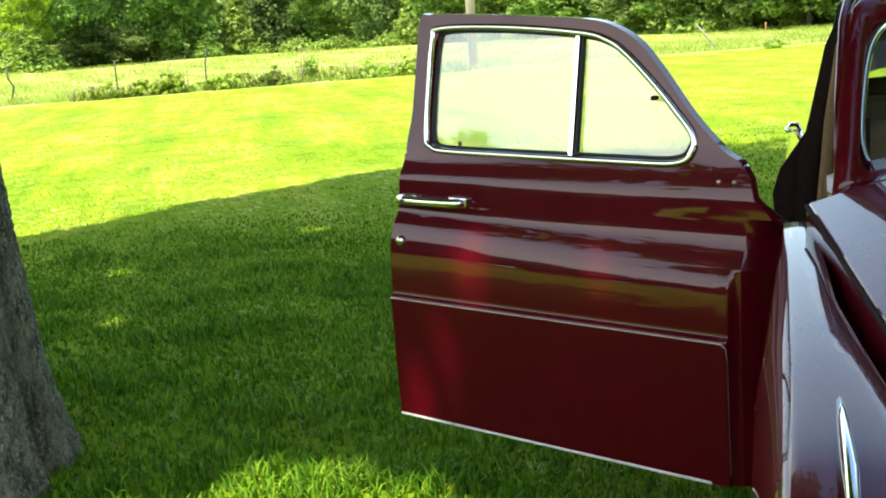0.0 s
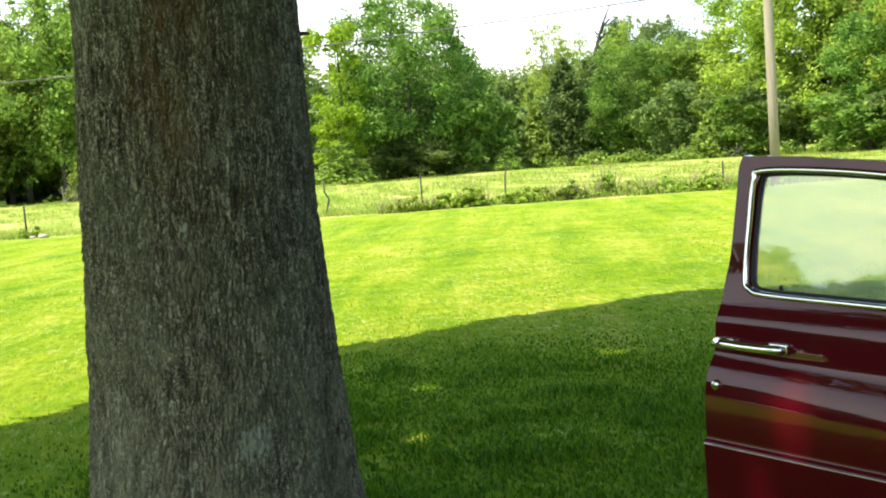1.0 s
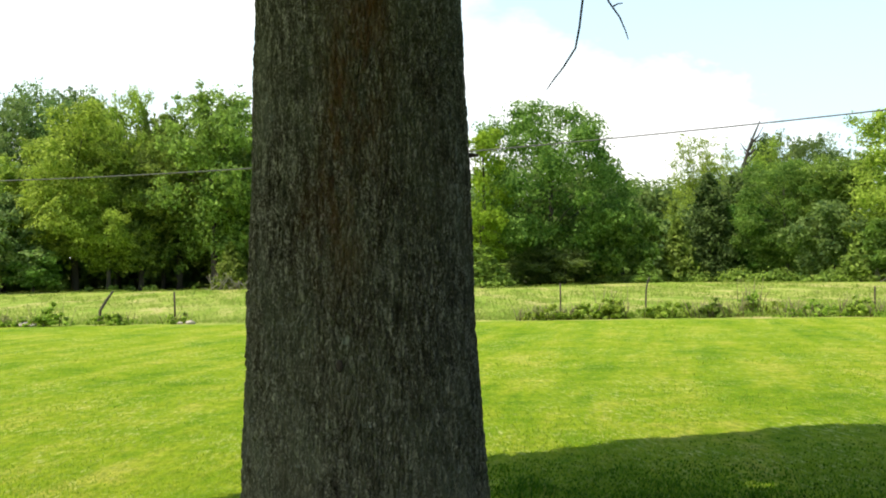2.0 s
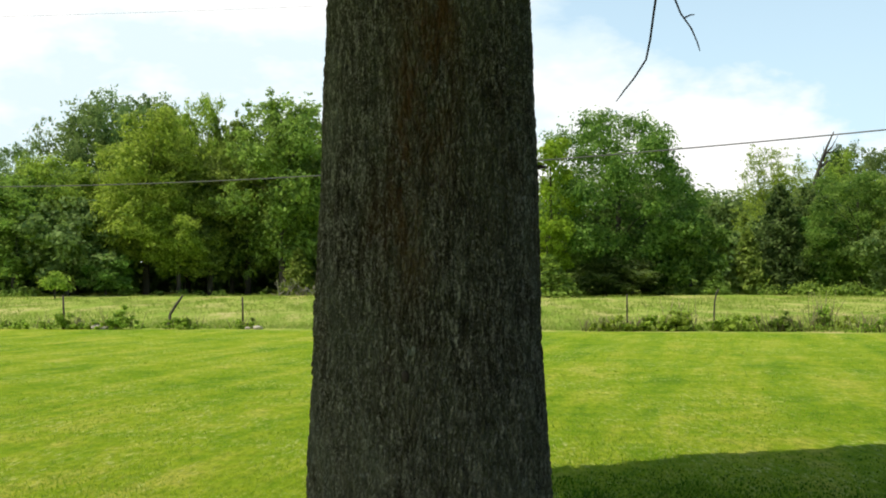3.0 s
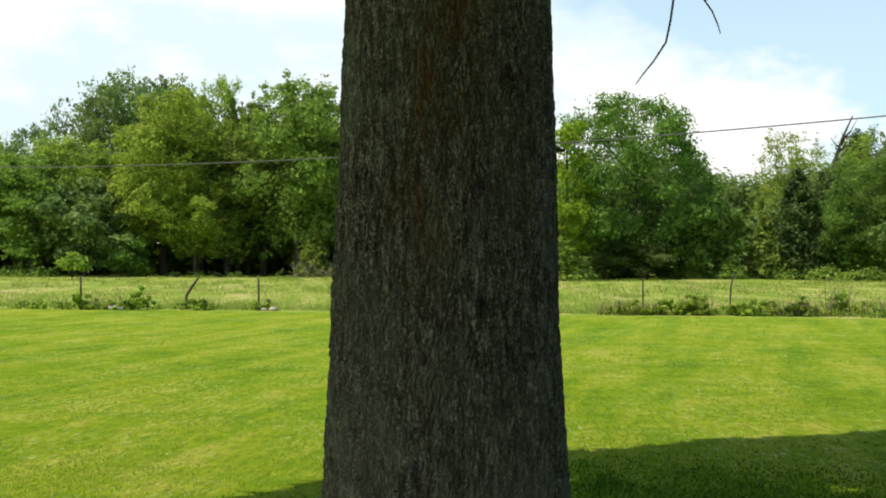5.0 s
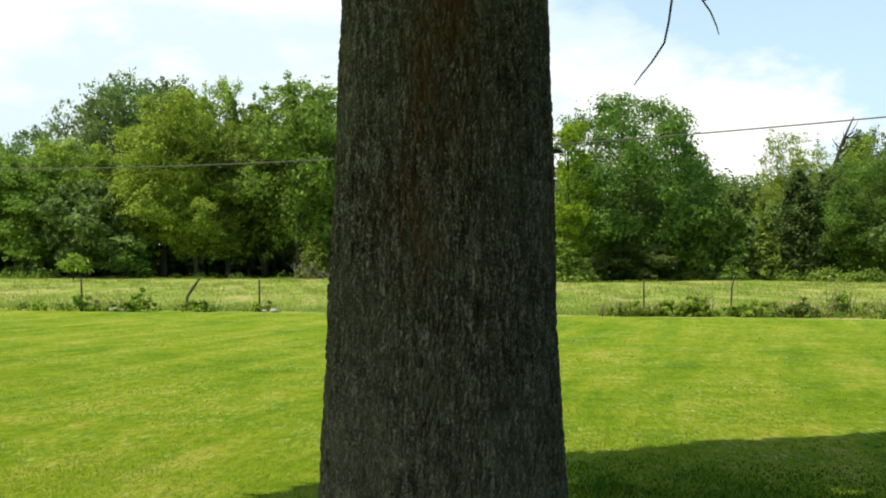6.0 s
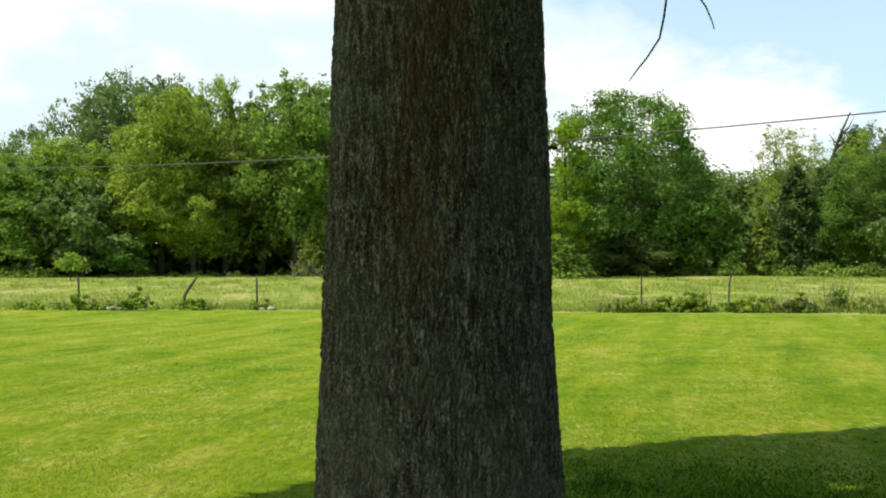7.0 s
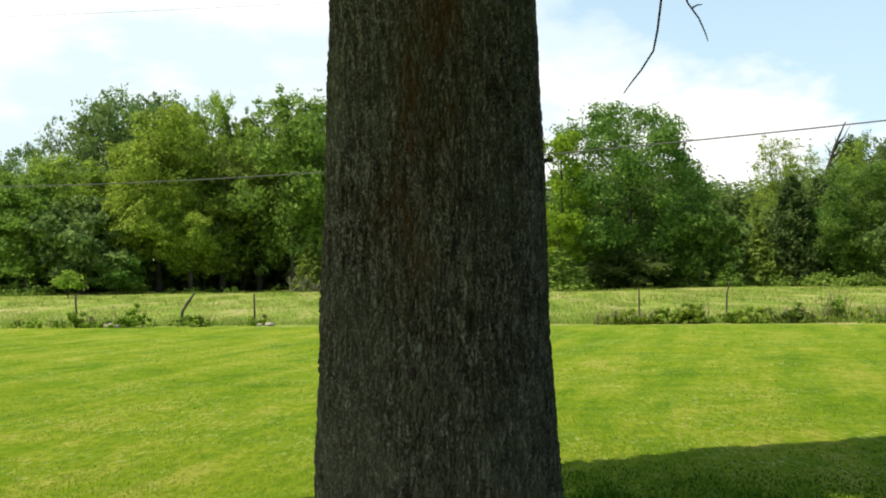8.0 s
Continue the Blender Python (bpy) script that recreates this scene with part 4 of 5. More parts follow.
OLDPOST = wood_material("old_fence_post", (0.03, 0.025, 0.018), (0.10, 0.085, 0.065))
RUSTY = plain("rusty_steel", (0.04, 0.027, 0.02), 0.8, wear=0.35, scale=30)
FENCE = [
    ("steel_fence_post", (-11.87, 36.9, 0), [(0, 0, -0.2), (0, 0, 0.5), (-0.02, 0, 1.08)], [0.035, 0.032, 0.03], RUSTY, "thin rusty steel fence post in the weeds"),
    ("wooden_fence_post", (-8.55, 37.0, 0), [(0, 0, -0.2), (0.06, 0, 0.45), (0.28, 0, 0.8), (0.47, 0, 1.06)], [0.05, 0.05, 0.045, 0.03], OLDPOST, "leaning weathered wooden fence post"),
    ("steel_fence_post", (-6.14, 36.9, 0), [(0, 0, -0.2), (0, 0, 0.5), (-0.01, 0, 1.0)], [0.035, 0.03, 0.03], RUSTY, "thin rusty steel fence post in tall grass"),
    ("steel_fence_post", (6.15, 36.6, 0), [(0, 0, -0.2), (0, 0, 0.5), (0.0, 0, 1.05)], [0.028, 0.025, 0.025], RUSTY, "slim rusty steel post behind the brambles"),
    ("wooden_fence_post", (8.88, 36.4, 0), [(0, 0, -0.2), (0.0, 0, 0.4), (0.02, 0, 0.8), (0.09, 0, 1.1), (0.15, 0, 1.2)], [0.028, 0.026, 0.026, 0.024, 0.02], OLDPOST, "crooked grey wooden fence post"),
    ("wooden_fence_post", (3.03, 35.9, 0), [(0, 0, -0.2), (-0.03, 0, 0.15), (0.07, 0, 0.5), (-0.06, 0, 0.75), (-0.06, 0, 1.12)], [0.026, 0.03, 0.03, 0.028, 0.02], OLDPOST, "bent crooked branch used as a post"),
    ("wooden_fence_post", (25.1, 31.6, 0), [(0, 0, -0.2), (-0.06, 0.05, 0.12), (-0.28, 0.2, 0.5), (-0.53, 0.42, 0.92)], [0.035, 0.035, 0.028, 0.02], DEADWOOD, "leaning bleached wooden stake at the lawn edge"),
    ("steel_fence_post", (15.9, 35.2, 0), [(0, 0, -0.2), (0, 0, 0.4), (0.01, 0, 0.8)], [0.03, 0.028, 0.026], RUSTY, "short rusty steel post in weeds"),
]
for row in FENCE:
    stake(*row)


def shrub(seed, x, y, width, height, leaf, label, count=700, dry=0):
    rng = np.random.default_rng(seed)
    root = thing("bramble_bush", pose(x, y, 0), label, "bush", "bushes along the fence")
    centres, radii = [], []
    for i in range(max(22, int(width * 34))):
        cx = rng.normal() * 0.32 * width
        hh = height * math.exp(-(2 * cx / width) ** 2 * 0.9) * rng.uniform(0.35, 1.05)
        hh *= 1.0 if rng.random() < 0.85 else 1.25
        centres.append((cx, rng.uniform(-0.3, 0.3), hh * rng.uniform(0.1, 0.8)))
        radii.append(max(0.03, hh * rng.uniform(0.06, 0.17)))
    v, f = leaf_cloud(rng, centres, radii, count * 2, 0.075)
    v[:, 2] = np.maximum(v[:, 2], 0.01)
    link_mesh("foliage", v, f, LEAF[leaf], root)
    bm = bmesh.new()
    for i in range(10 + dry):
        a = rng.uniform(-0.5, 0.5) * width
        b = a + rng.uniform(-0.3, 0.3)
        vs, fs = tube([(a, 0, 0), ((a + b) / 2, rng.uniform(-0.1, 0.1), height * 0.5), (b, rng.uniform(-0.2, 0.2), height * rng.uniform(0.7, 1.1))], [0.012, 0.009, 0.004], 4)
        made = [bm.verts.new(p) for p in vs]
        for q in fs:
            bm.faces.new([made[k] for k in q])
    part("stem_tangle", bm, BRUSH, root)["kind"] = "stuff"
    return root


GREENB, DRYB = "green leafy bramble bush on the fence line", "dry brownish weeds along the fence line"
SHRUBS = [
    (1, 7.70, 36.3, 0.8, 0.85, "light", GREENB, 900, 0), (2, 6.9, 36.2, 1.5, 0.5, "light", GREENB, 900, 4), (3, 9.4, 36.0, 2.0, 0.5, "light", GREENB, 1300, 0),
    (4, 5.6, 36.2, 1.2, 0.42, "light", DRYB, 350, 40), (5, 10.9, 35.6, 1.2, 0.48, "mid", DRYB, 500, 35), (6, 13.9, 34.8, 1.6, 0.45, "light", DRYB, 350, 30),
    (7, 15.2, 34.6, 0.9, 0.62, "light", GREENB, 800, 0), (8, 16.2, 34.0, 1.3, 0.45, "light", DRYB, 350, 25),
    (9, -10.0, 37.0, 0.8, 0.62, "light", GREENB, 800, 0), (10, -11.9, 37.2, 0.9, 0.55, "light", GREENB, 700, 0), (11, -8.1, 36.8, 0.9, 0.5, "light", GREENB, 700, 0),
    (12, -13.4, 37.4, 1.5, 0.36, "light", GREENB, 500, 6), (13, -11.0, 37.1, 1.0, 0.3, "light", DRYB, 250, 25), (14, -6.1, 37.0, 0.6, 0.4, "light", GREENB, 300, 4),
    (15, 12.2, 36.0, 0.5, 0.95, "light", DRYB, 120, 8), (17, 27.2, 31.2, 0.35, 0.36, "light", GREENB, 600, 0),
    (18, 12.6, 36.4, 1.6, 0.5, "light", GREENB, 260, 8),
]
for seed, x, y, width, height, leaf, label, count, dry in SHRUBS:
    k = 0.94 if x > 0 else 0.99
    shrub(seed, x * k, y * k, width * 1.45, height * 1.15, leaf, label, int(count * 1.15), dry)


def sapling(x, y, h):
    root = thing("sapling", pose(x, y, 0), "small light green sapling in the meadow", "tree")
    tube_object("trunk", [(0, 0, -0.1), (0.05, 0, h * 0.5), (0, 0, h * 0.9)], [0.05, 0.035, 0.01], FAR_BARK, root)
    rng = np.random.default_rng(4)
    v, f = leaf_cloud(rng, [(0, 0, h * 0.7), (-0.5, 0, h * 0.62), (0.5, 0.1, h * 0.6), (0.1, 0, h * 0.88)], [0.6, 0.45, 0.5, 0.4], 1800, 0.16)
    link_mesh("crown", v, f, LEAF["light"], root)


sapling(-29.0, 88.0, 1.9)


def brush_pile(x, y, w, h, seed):
    rng = np.random.default_rng(seed)
    bm = bmesh.new()
    for i in range(60):
        a = np.array([rng.uniform(-w, w) * 0.5, rng.uniform(-0.6, 0.6), 0.02])
        b = a + np.array([rng.uniform(-1, 1), rng.uniform(-0.6, 0.6), rng.uniform(0.1, h)])
        vs, fs = tube([tuple(a), tuple((a + b) / 2 + rng.normal(size=3) * 0.08), tuple(b)], [0.04, 0.03, 0.012], 4)
        made = [bm.verts.new(p) for p in vs]
        for q in fs:
            bm.faces.new([made[k] for k in q])
    ob = tagged(part("brush_pile", bm, DEADWOOD), "heap of bleached dead branches at the field edge", "brush pile", kind="stuff")
    ob.location = (x, y, 0)


brush_pile(-11.6, 97, 3.5, 1.5, 1)
brush_pile(11.9, 95.5, 2.6, 0.7, 2)
brush_pile(38.5, 78.0, 6.0, 1.5, 3)


def dead_snag():
    root = thing("dead_tree", pose(36.0 * 0.957, 105.5 * 0.957, 0) @ Matrix.Scale(0.957, 4), "bare dead tree leaning out of the wood", "tree")
    tube_object("trunk", [(-2.6, 0, -0.2), (-1.6, 0, 7), (-0.75, 0, 10.6), (-0.1, 0, 12.6), (0.35, 0, 13.6), (0.95, 0, 14.9)], [0.26, 0.22, 0.17, 0.11, 0.10, 0.05], FAR_BARK, root)
    rng = np.random.default_rng(77)
    for i in range(28):
        u = rng.uniform(0.0, 0.95)
        p = np.array([np.interp(u, [0, 1], [-1.3, 0.5]), 0, np.interp(u, [0, 1], [8.2, 13.9])])
        d = np.array([rng.uniform(-1, 1) * 1.5, rng.uniform(-0.5, 0.5), rng.uniform(0.5, 1.9)])
        tube_object("limb", [tuple(p), tuple(p + d * 0.5 + rng.normal(size=3) * 0.1), tuple(p + d)], [0.085, 0.055, 0.022], FAR_BARK, root, sides=5)


dead_snag()


# pole with its cables
POLE = Vector((16.75, 33.2, 0.0))


def utility_pole():
    root = thing("utility_pole", Matrix.Translation(POLE), "weathered bare wooden utility pole at the lawn edge", "utility pole")
    tube_object("pole", [(0, 0, -0.3), (0, 0, 3), (0, 0, 6.2), (0, 0, 10.4)], [0.158, 0.15, 0.14, 0.12], POLEWOOD, root, sides=20)
    tube_object("wire_clamp", [(-0.17, -0.06, 6.2), (-0.1, -0.1, 6.2), (0.05, -0.15, 6.22)], [0.03, 0.035, 0.03], RUSTY, root)
    tube_object("insulator", [(0, 0, 10.38), (0, 0, 10.5), (0, 0, 10.58)], [0.04, 0.06, 0.03], plain("brown_glazed_porcelain", (0.12, 0.07, 0.05), 0.25), root)


utility_pole()


def span(name, a, b, sag, r, label):
    pts = []
    for i in range(33):
        u = i / 32
        p = Vector(a).lerp(Vector(b), u)
        p.z -= 4 * sag * u * (1 - u)
        pts.append(p)
    tagged(tube_object(name, pts, [r] * 33, WIRE, sides=6), label, "overhead cable")


span("overhead_cable", POLE + Vector((-0.12, -0.1, 6.2)), (-38.0, 71.0, 7.48), 0.88, 0.022, "grey overhead cable crossing in front of the trees")
span("overhead_cable", POLE + Vector((0.1, -0.1, 6.2)), (60.0, 12.0, 6.6), 0.6, 0.022, "grey overhead cable running on from the pole")
span("overhead_wire", POLE + Vector((0, 0, 10.55)), (-30.0, 40.2, 10.6), 0.35, 0.004, "thin overhead wire high above the lawn")
span("overhead_wire", POLE + Vector((0, 0, 10.55)), (62.0, 22.0, 10.6), 0.35, 0.006, "thin overhead wire running on from the pole")


# ---- small things along the fence ----
STONE = plain("pale_field_stone", (0.42, 0.38, 0.31), 0.9, wear=0.3, scale=20)
ORANGE = plain("faded_orange_fibreglass", (0.5, 0.28, 0.08), 0.6)


def field_stone(x, y, size, seed):
    bm = bmesh.new()
    bmesh.ops.create_icosphere(bm, subdivisions=2, radius=size)
    for v in bm.verts:
        v.co *= 1 + 0.35 * noise.noise(v.co * (2.0 / size) + Vector((seed, 0, 0)))
        v.co.z *= 0.5
    ob = tagged(part("field_stone", bm, STONE), "pale flat stone lying in the grass by the fence", "stone", "stones by the fence")
    ob.location = (x, y, size * 0.25)


for x, y, size, seed in ((-5.55, 36.2, 0.16, 1), (-5.9, 36.4, 0.10, 2), (-10.5, 36.7, 0.14, 3), (-10.75, 36.75, 0.2, 4), (-10.2, 36.7, 0.1, 5)):
    field_stone(x, y, size, seed)
for x, y, h in ((33.6, 95.0, 0.9), (37.8, 44.0, 0.5)):
    mk = thing("marker_stake", pose(x, y, 0), "thin faded orange marker stake in the field", "marker stake", "orange markers")
    tube_object("rod", [(0, 0, -0.1), (0.02, 0, h * 0.5), (0.03, 0, h)], [0.017, 0.017, 0.015], ORANGE, mk)
# ---- the old sedan with its passenger door open ----
def paint_material():
    n = Nodes("maroon_gloss_paint")
    flake = n.noise(n.place(), 7.0, 4.0, 0.6)
    col = n.ramp(flake, [(0.35, (0.058, 0.0002, 0.004)), (0.65, (0.07, 0.0003, 0.005))])
    dust = n.ramp(n.noise(n.place(), 120.0, 3.0, 0.7), [(0.4, 0.4), (0.8, 0.5)])
    wave = n.bump(n.noise(n.place(), 5.0, 2.0), 0.03, 0.02)
    return n.done(n.principled(Base_Color=col, Roughness=dust, Specular_IOR_Level=0.05, Coat_Weight=1.0, Coat_Roughness=0.02, Coat_IOR=1.44, Normal=wave, Coat_Normal=wave))


PAINT = paint_material()
CHROME = plain("polished_chrome", (0.82, 0.83, 0.84), 0.07, 1.0, wear=0.04)
STRIP = plain("pale_aluminium_strip", (0.78, 0.77, 0.74), 0.35, 0.3, wear=0.1)
DULLED = plain("highlight_and_screw_metal", (0.5, 0.42, 0.4), 0.4, 1.0, wear=0.15)
RUBBER = plain("black_rubber", (0.02, 0.02, 0.02), 0.75, wear=0.3)
TYRE = plain("tyre_rubber", (0.03, 0.03, 0.03), 0.85, wear=0.3)
DOOR_GLASS = glass_material("door_glass", (0.92, 0.92, 0.93), 0.10, 0.095)
SHIELD_GLASS = glass_material("windshield_glass", (0.6, 0.66, 0.63), 0.03)
SEAT = plain("brown_cloth_upholstery", (0.16, 0.115, 0.085), 0.95, wear=0.25, scale=60)
TRIMCLOTH = plain("tan_windlace_cloth", (0.22, 0.135, 0.065), 0.9, wear=0.2, scale=80)
INNER = plain("dark_lining_and_pillar_shade", (0.022, 0.014, 0.012), 0.95, wear=0.3, scale=30, Specular_IOR_Level=0.1)
LAMP = plain("ribbed_lamp_glass", (0.75, 0.78, 0.8), 0.12, 0.2)


def sheet(rows, close=False, thick=0.0):
    """A bmesh skin over rows of places."""
    bm = bmesh.new()
    vs = [[bm.verts.new(p) for p in row] for row in rows]
    for a, b in zip(vs, vs[1:]):
        m = len(a)
        for j in range(m if close else m - 1):
            k = (j + 1) % m
            bm.faces.new((a[j], a[k], b[k], b[j]))
    if thick:
        bmesh.ops.recalc_face_normals(bm, faces=bm.faces)
        bmesh.ops.solidify(bm, geom=list(bm.faces), thickness=thick)
    return bm


def sharpen(ob, angle=32):
    ob.data.set_sharp_from_angle(angle=radians(angle))
    return ob


def slab(pts, thick_vec):
    """A flat plate: an outline pushed along a vector."""
    bm = bmesh.new()
    a = [bm.verts.new(p) for p in pts]
    b = [bm.verts.new(Vector(p) + Vector(thick_vec)) for p in pts]
    bm.faces.new(a)
    bm.faces.new(b[::-1])
    for i in range(len(a)):
        k = (i + 1) % len(a)
        bm.faces.new((a[i], b[i], b[k], a[k]))
    return bm


def box(x0, x1, y0, y1, z0, z1, bevel=0.02, seg=3):
    bm = bmesh.new()
    bmesh.ops.create_cube(bm, size=1)
    for v in bm.verts:
        v.co = Vector(((x0 + x1) / 2 + v.co.x * (x1 - x0), (y0 + y1) / 2 + v.co.y * (y1 - y0), (z0 + z1) / 2 + v.co.z * (z1 - z0)))
    if bevel:
        bmesh.ops.bevel(bm, geom=list(bm.edges), offset=bevel, segments=seg, affect="EDGES", profile=0.6)
    return bm


def ring_of(points, r, sides=8, closed=True):
    """A round bead along a closed line."""
    pts = [Vector(p) for p in points]
    n = len(pts)
    rows = []
    for i, p in enumerate(pts):
        d = (pts[(i + 1) % n] - pts[i - 1]).normalized()
        s = d.cross(Vector((0, 1, 0.001))).normalized()
        t = s.cross(d)
        rows.append([p + (s * math.cos(2 * math.pi * j / sides) + t * math.sin(2 * math.pi * j / sides)) * r for j in range(sides)])
    if closed:
        rows.append(rows[0])
    return sheet(rows, close=True)


def smooth_loop(pts, n=72):
    """A rounded closed line through corner points (Catmull-Rom)."""
    out = []
    m = len(pts)
    P = [np.array(p, float) for p in pts]
    seg = max(2, n // m)
    for i in range(m):
        a, b, c, d = P[i - 1], P[i], P[(i + 1) % m], P[(i + 2) % m]
        for k in range(seg):
            u = k / seg
            out.append(tuple(0.5 * (2 * b + (c - a) * u + (2 * a - 5 * b + 4 * c - d) * u * u + (3 * b - a - 3 * c + d) * u ** 3)))
    return out


CAR_TURN = 227.0
CAR = pose(1.904, 2.016, 0, 0, 0, CAR_TURN)     # x forward, y towards the driver's side, hinge pillar at the origin
WIDTH = 1.76
sedan = thing("sedan", CAR, "vintage maroon four-door sedan parked on grass with its passenger door open", "car")


# -- the open door: x from latch to hinge, y into the car, z up
DOOR = CAR.inverted() @ (Matrix.Translation((1.41, 3.11, 0)) @ Matrix.Rotation(radians(-65.67), 4, "Z"))
Z_KEYS = [0.34, 0.50, 0.70, 0.80, 0.84, 0.88, 0.915, 0.945, 0.955, 1.055, 1.07, 1.105, 1.12, 1.16, 1.50, 1.56]
R_KEYS = [0.0, -0.006, -0.0095, -0.0102, -0.0075, 0.003, 0.018, 0.040, 0.043, 0.0545, 0.0605, 0.083, 0.088, 0.10, 0.165, 0.19]


def door_depth(a, z):
    soft = 0.006 + 0.018 * a
    lift = (-0.015 + 0.03 * a) * min(1.0, max(0.0, (z - 0.83) / 0.05)) * min(1.0, max(0.0, (1.04 - z) / 0.05))
    near = z + lift + soft * np.array([-1.5, -1.0, -0.5, 0.0, 0.5, 1.0, 1.5])
    r = float(np.dot(np.interp(near, Z_KEYS, R_KEYS), [0.08, 0.14, 0.18, 0.2, 0.18, 0.14, 0.08]))
    r += 0.0016 * math.sin(a * 5.2 + z * 9.0) * min(1.0, max(0.0, (z - 0.9) / 0.06))
    if z < 0.724 and a < 1.095:
        # the raised lower panel begins in a rounded step
        k = min(1.0, (0.724 - z) / 0.018)
        r -= 0.011 * k * k * (3 - 2 * k)
    # rolled lip where the raised lower door ends before the hinge
    if a > 1.088:
        k = min(1.0, (a - 1.088) / 0.03)
        r += max(0.0, 0.012 - r) * k * k * (3 - 2 * k)
    if a > 1.125 and z < 1.0:
        r += 1.2 * (a - 1.125) * min(1.0, (1.0 - z) / 0.05)
    return r


def build_door():
    door = new("front_door")
    door.parent, door.matrix_local = sedan, DOOR
    door["label"] = "open maroon front door with chrome window trim"
    a_list = [0.0, 0.012, 0.06, 0.12, 0.18, 0.25, 0.32, 0.4, 0.48, 0.55, 0.62, 0.7, 0.78, 0.85, 0.93, 1.0, 1.06, 1.088, 1.0945, 1.0955, 1.1, 1.105, 1.11, 1.115, 1.12, 1.135, 1.148, 1.16, 1.172, 1.181, 1.187, 1.19]
    z_list = [0.34, 0.36, 0.42, 0.5, 0.58, 0.65, 0.695, 0.703, 0.706, 0.709, 0.712, 0.715, 0.718, 0.721, 0.724, 0.73, 0.76, 0.80, 0.84, 0.87, 0.885, 0.90, 0.912, 0.924, 0.935, 0.945, 0.952, 0.96, 0.98, 1.0, 1.01, 1.02, 1.03, 1.045, 1.06, 1.07, 1.08, 1.09, 1.10, 1.108, 1.118, 1.128]
    z_list = sorted(set(z_list) | {round(0.815 + 0.006 * k, 4) for k in range(52)})
    rows = []
    for z in z_list:
        end = float(np.interp(z, [0.96, 1.0, 1.016, 1.046, 1.09, 1.118, 1.128], [1.19, 1.182, 1.17, 1.136, 1.12, 1.096, 1.075]))
        rows.append([(a * end / 1.19, door_depth(a, z), z) for a in a_list])
        # hinge edge turns back into the car
        last = rows[-1][-1]
        deep = float(np.interp(z, [0.92, 1.03], [1.0, 0.35]))
        rows[-1] += [(last[0] + 0.004, last[1] + 0.03 * deep, z), (last[0] + 0.003, last[1] + 0.07 * deep, z), (last[0] - 0.004, last[1] + 0.11 * deep, z)]
        first = rows[-1][0]
        rows[-1].insert(0, (first[0] + 0.006, first[1] + 0.05, z))
    sharpen(part("outer_panel", sheet(rows, thick=0.004), PAINT, door), 24)
    # frame round the glass
    outer = [(0.016, 1.118), (0.017, 1.25), (0.022, 1.41), (0.027, 1.522), (0.057, 1.530), (0.20, 1.524), (0.356, 1.512), (0.549, 1.497), (0.658, 1.482), (0.72, 1.460), (0.782, 1.422), (0.853, 1.349), (0.948, 1.238), (1.035, 1.158), (1.076, 1.118), (0.75, 1.118), (0.39, 1.118), (0.2, 1.118)]
    inner = [(0.10, 1.152), (0.088, 1.25), (0.092, 1.41), (0.104, 1.472), (0.125, 1.480), (0.22, 1.478), (0.36, 1.472), (0.549, 1.455), (0.655, 1.436), (0.70, 1.418), (0.752, 1.383), (0.83, 1.312), (0.915, 1.225), (0.950, 1.175), (0.925, 1.134), (0.75, 1.130), (0.39, 1.137), (0.16, 1.143)]
    outer = [p[:2] for p in smooth_loop([(a, z, 0) for a, z in outer], 90)]
    inner = [p[:2] for p in smooth_loop([(a, z, 0) for a, z in inner], 90)]
    bm = bmesh.new()
    o = [bm.verts.new((a, door_depth(0.5, z) - 0.003, z)) for a, z in outer]
    q = [bm.verts.new((a, door_depth(0.5, z) - 0.002, z)) for a, z in inner]
    back = [bm.verts.new((a, door_depth(0.5, z) + 0.035, z)) for a, z in inner]
    edge = [bm.verts.new((a, door_depth(0.5, z) + 0.03, z)) for a, z in outer]
    for i in range(len(o)):
        k = (i + 1) % len(o)
        bm.faces.new((o[i], o[k], q[k], q[i]))
        bm.faces.new((q[i], q[k], back[k], back[i]))
        bm.faces.new((edge[i], edge[k], o[k], o[i]))
        bm.faces.new((back[i], back[k], edge[k], edge[i]))
    sharpen(part("window_frame", bm, PAINT, door), 40)
    loop = smooth_loop([(0.104, 1.148), (0.080, 1.18), (0.079, 1.328), (0.086, 1.455), (0.115, 1.487), (0.36, 1.479), (0.607, 1.453), (0.69, 1.431), (0.75, 1.394), (0.839, 1.315), (0.908, 1.245), (0.952, 1.195), (0.958, 1.155), (0.92, 1.124), (0.758, 1.123), (0.39, 1.131), (0.161, 1.137)], 102)
    chrome = [(a, door_depth(0.5, z) - 0.004, z) for a, z in loop]
    part("window_trim", ring_of(chrome, 0.0095), CHROME, door, "bright chrome window surround")
    seal = [((a - 0.52) * 0.968 + 0.52, door_depth(0.5, z) + 0.01, (z - 1.3) * 0.93 + 1.3) for a, z in loop]
    part("window_seal", ring_of(seal, 0.005), RUBBER, door, "black rubber window seal")
    # glass: wind-down pane and pivoting vent pane
    loop_in = [((a - 0.52) * 0.975 + 0.52, (z - 1.3) * 0.94 + 1.3) for a, z in loop]
    for nm, keep in (("side_glass", lambda a: min(a, 0.597)), ("vent_glass", lambda a: max(a, 0.612))):
        pts = []
        for a, z in loop_in:
            p = (round(keep(a), 5), 0.114 + (z - 1.16) * 0.1912, z)
            if not pts or (Vector(p) - Vector(pts[-1])).length > 1e-4:
                pts.append(p)
        bm = slab(pts, (0, 0.004, 0))
        g = part(nm, bm, DOOR_GLASS, door, "clear dusty glass pane", smooth=False)
        g.visible_shadow = False
    d0, d1 = door_depth(0.5, 1.128) - 0.004, door_depth(0.5, 1.452) - 0.004
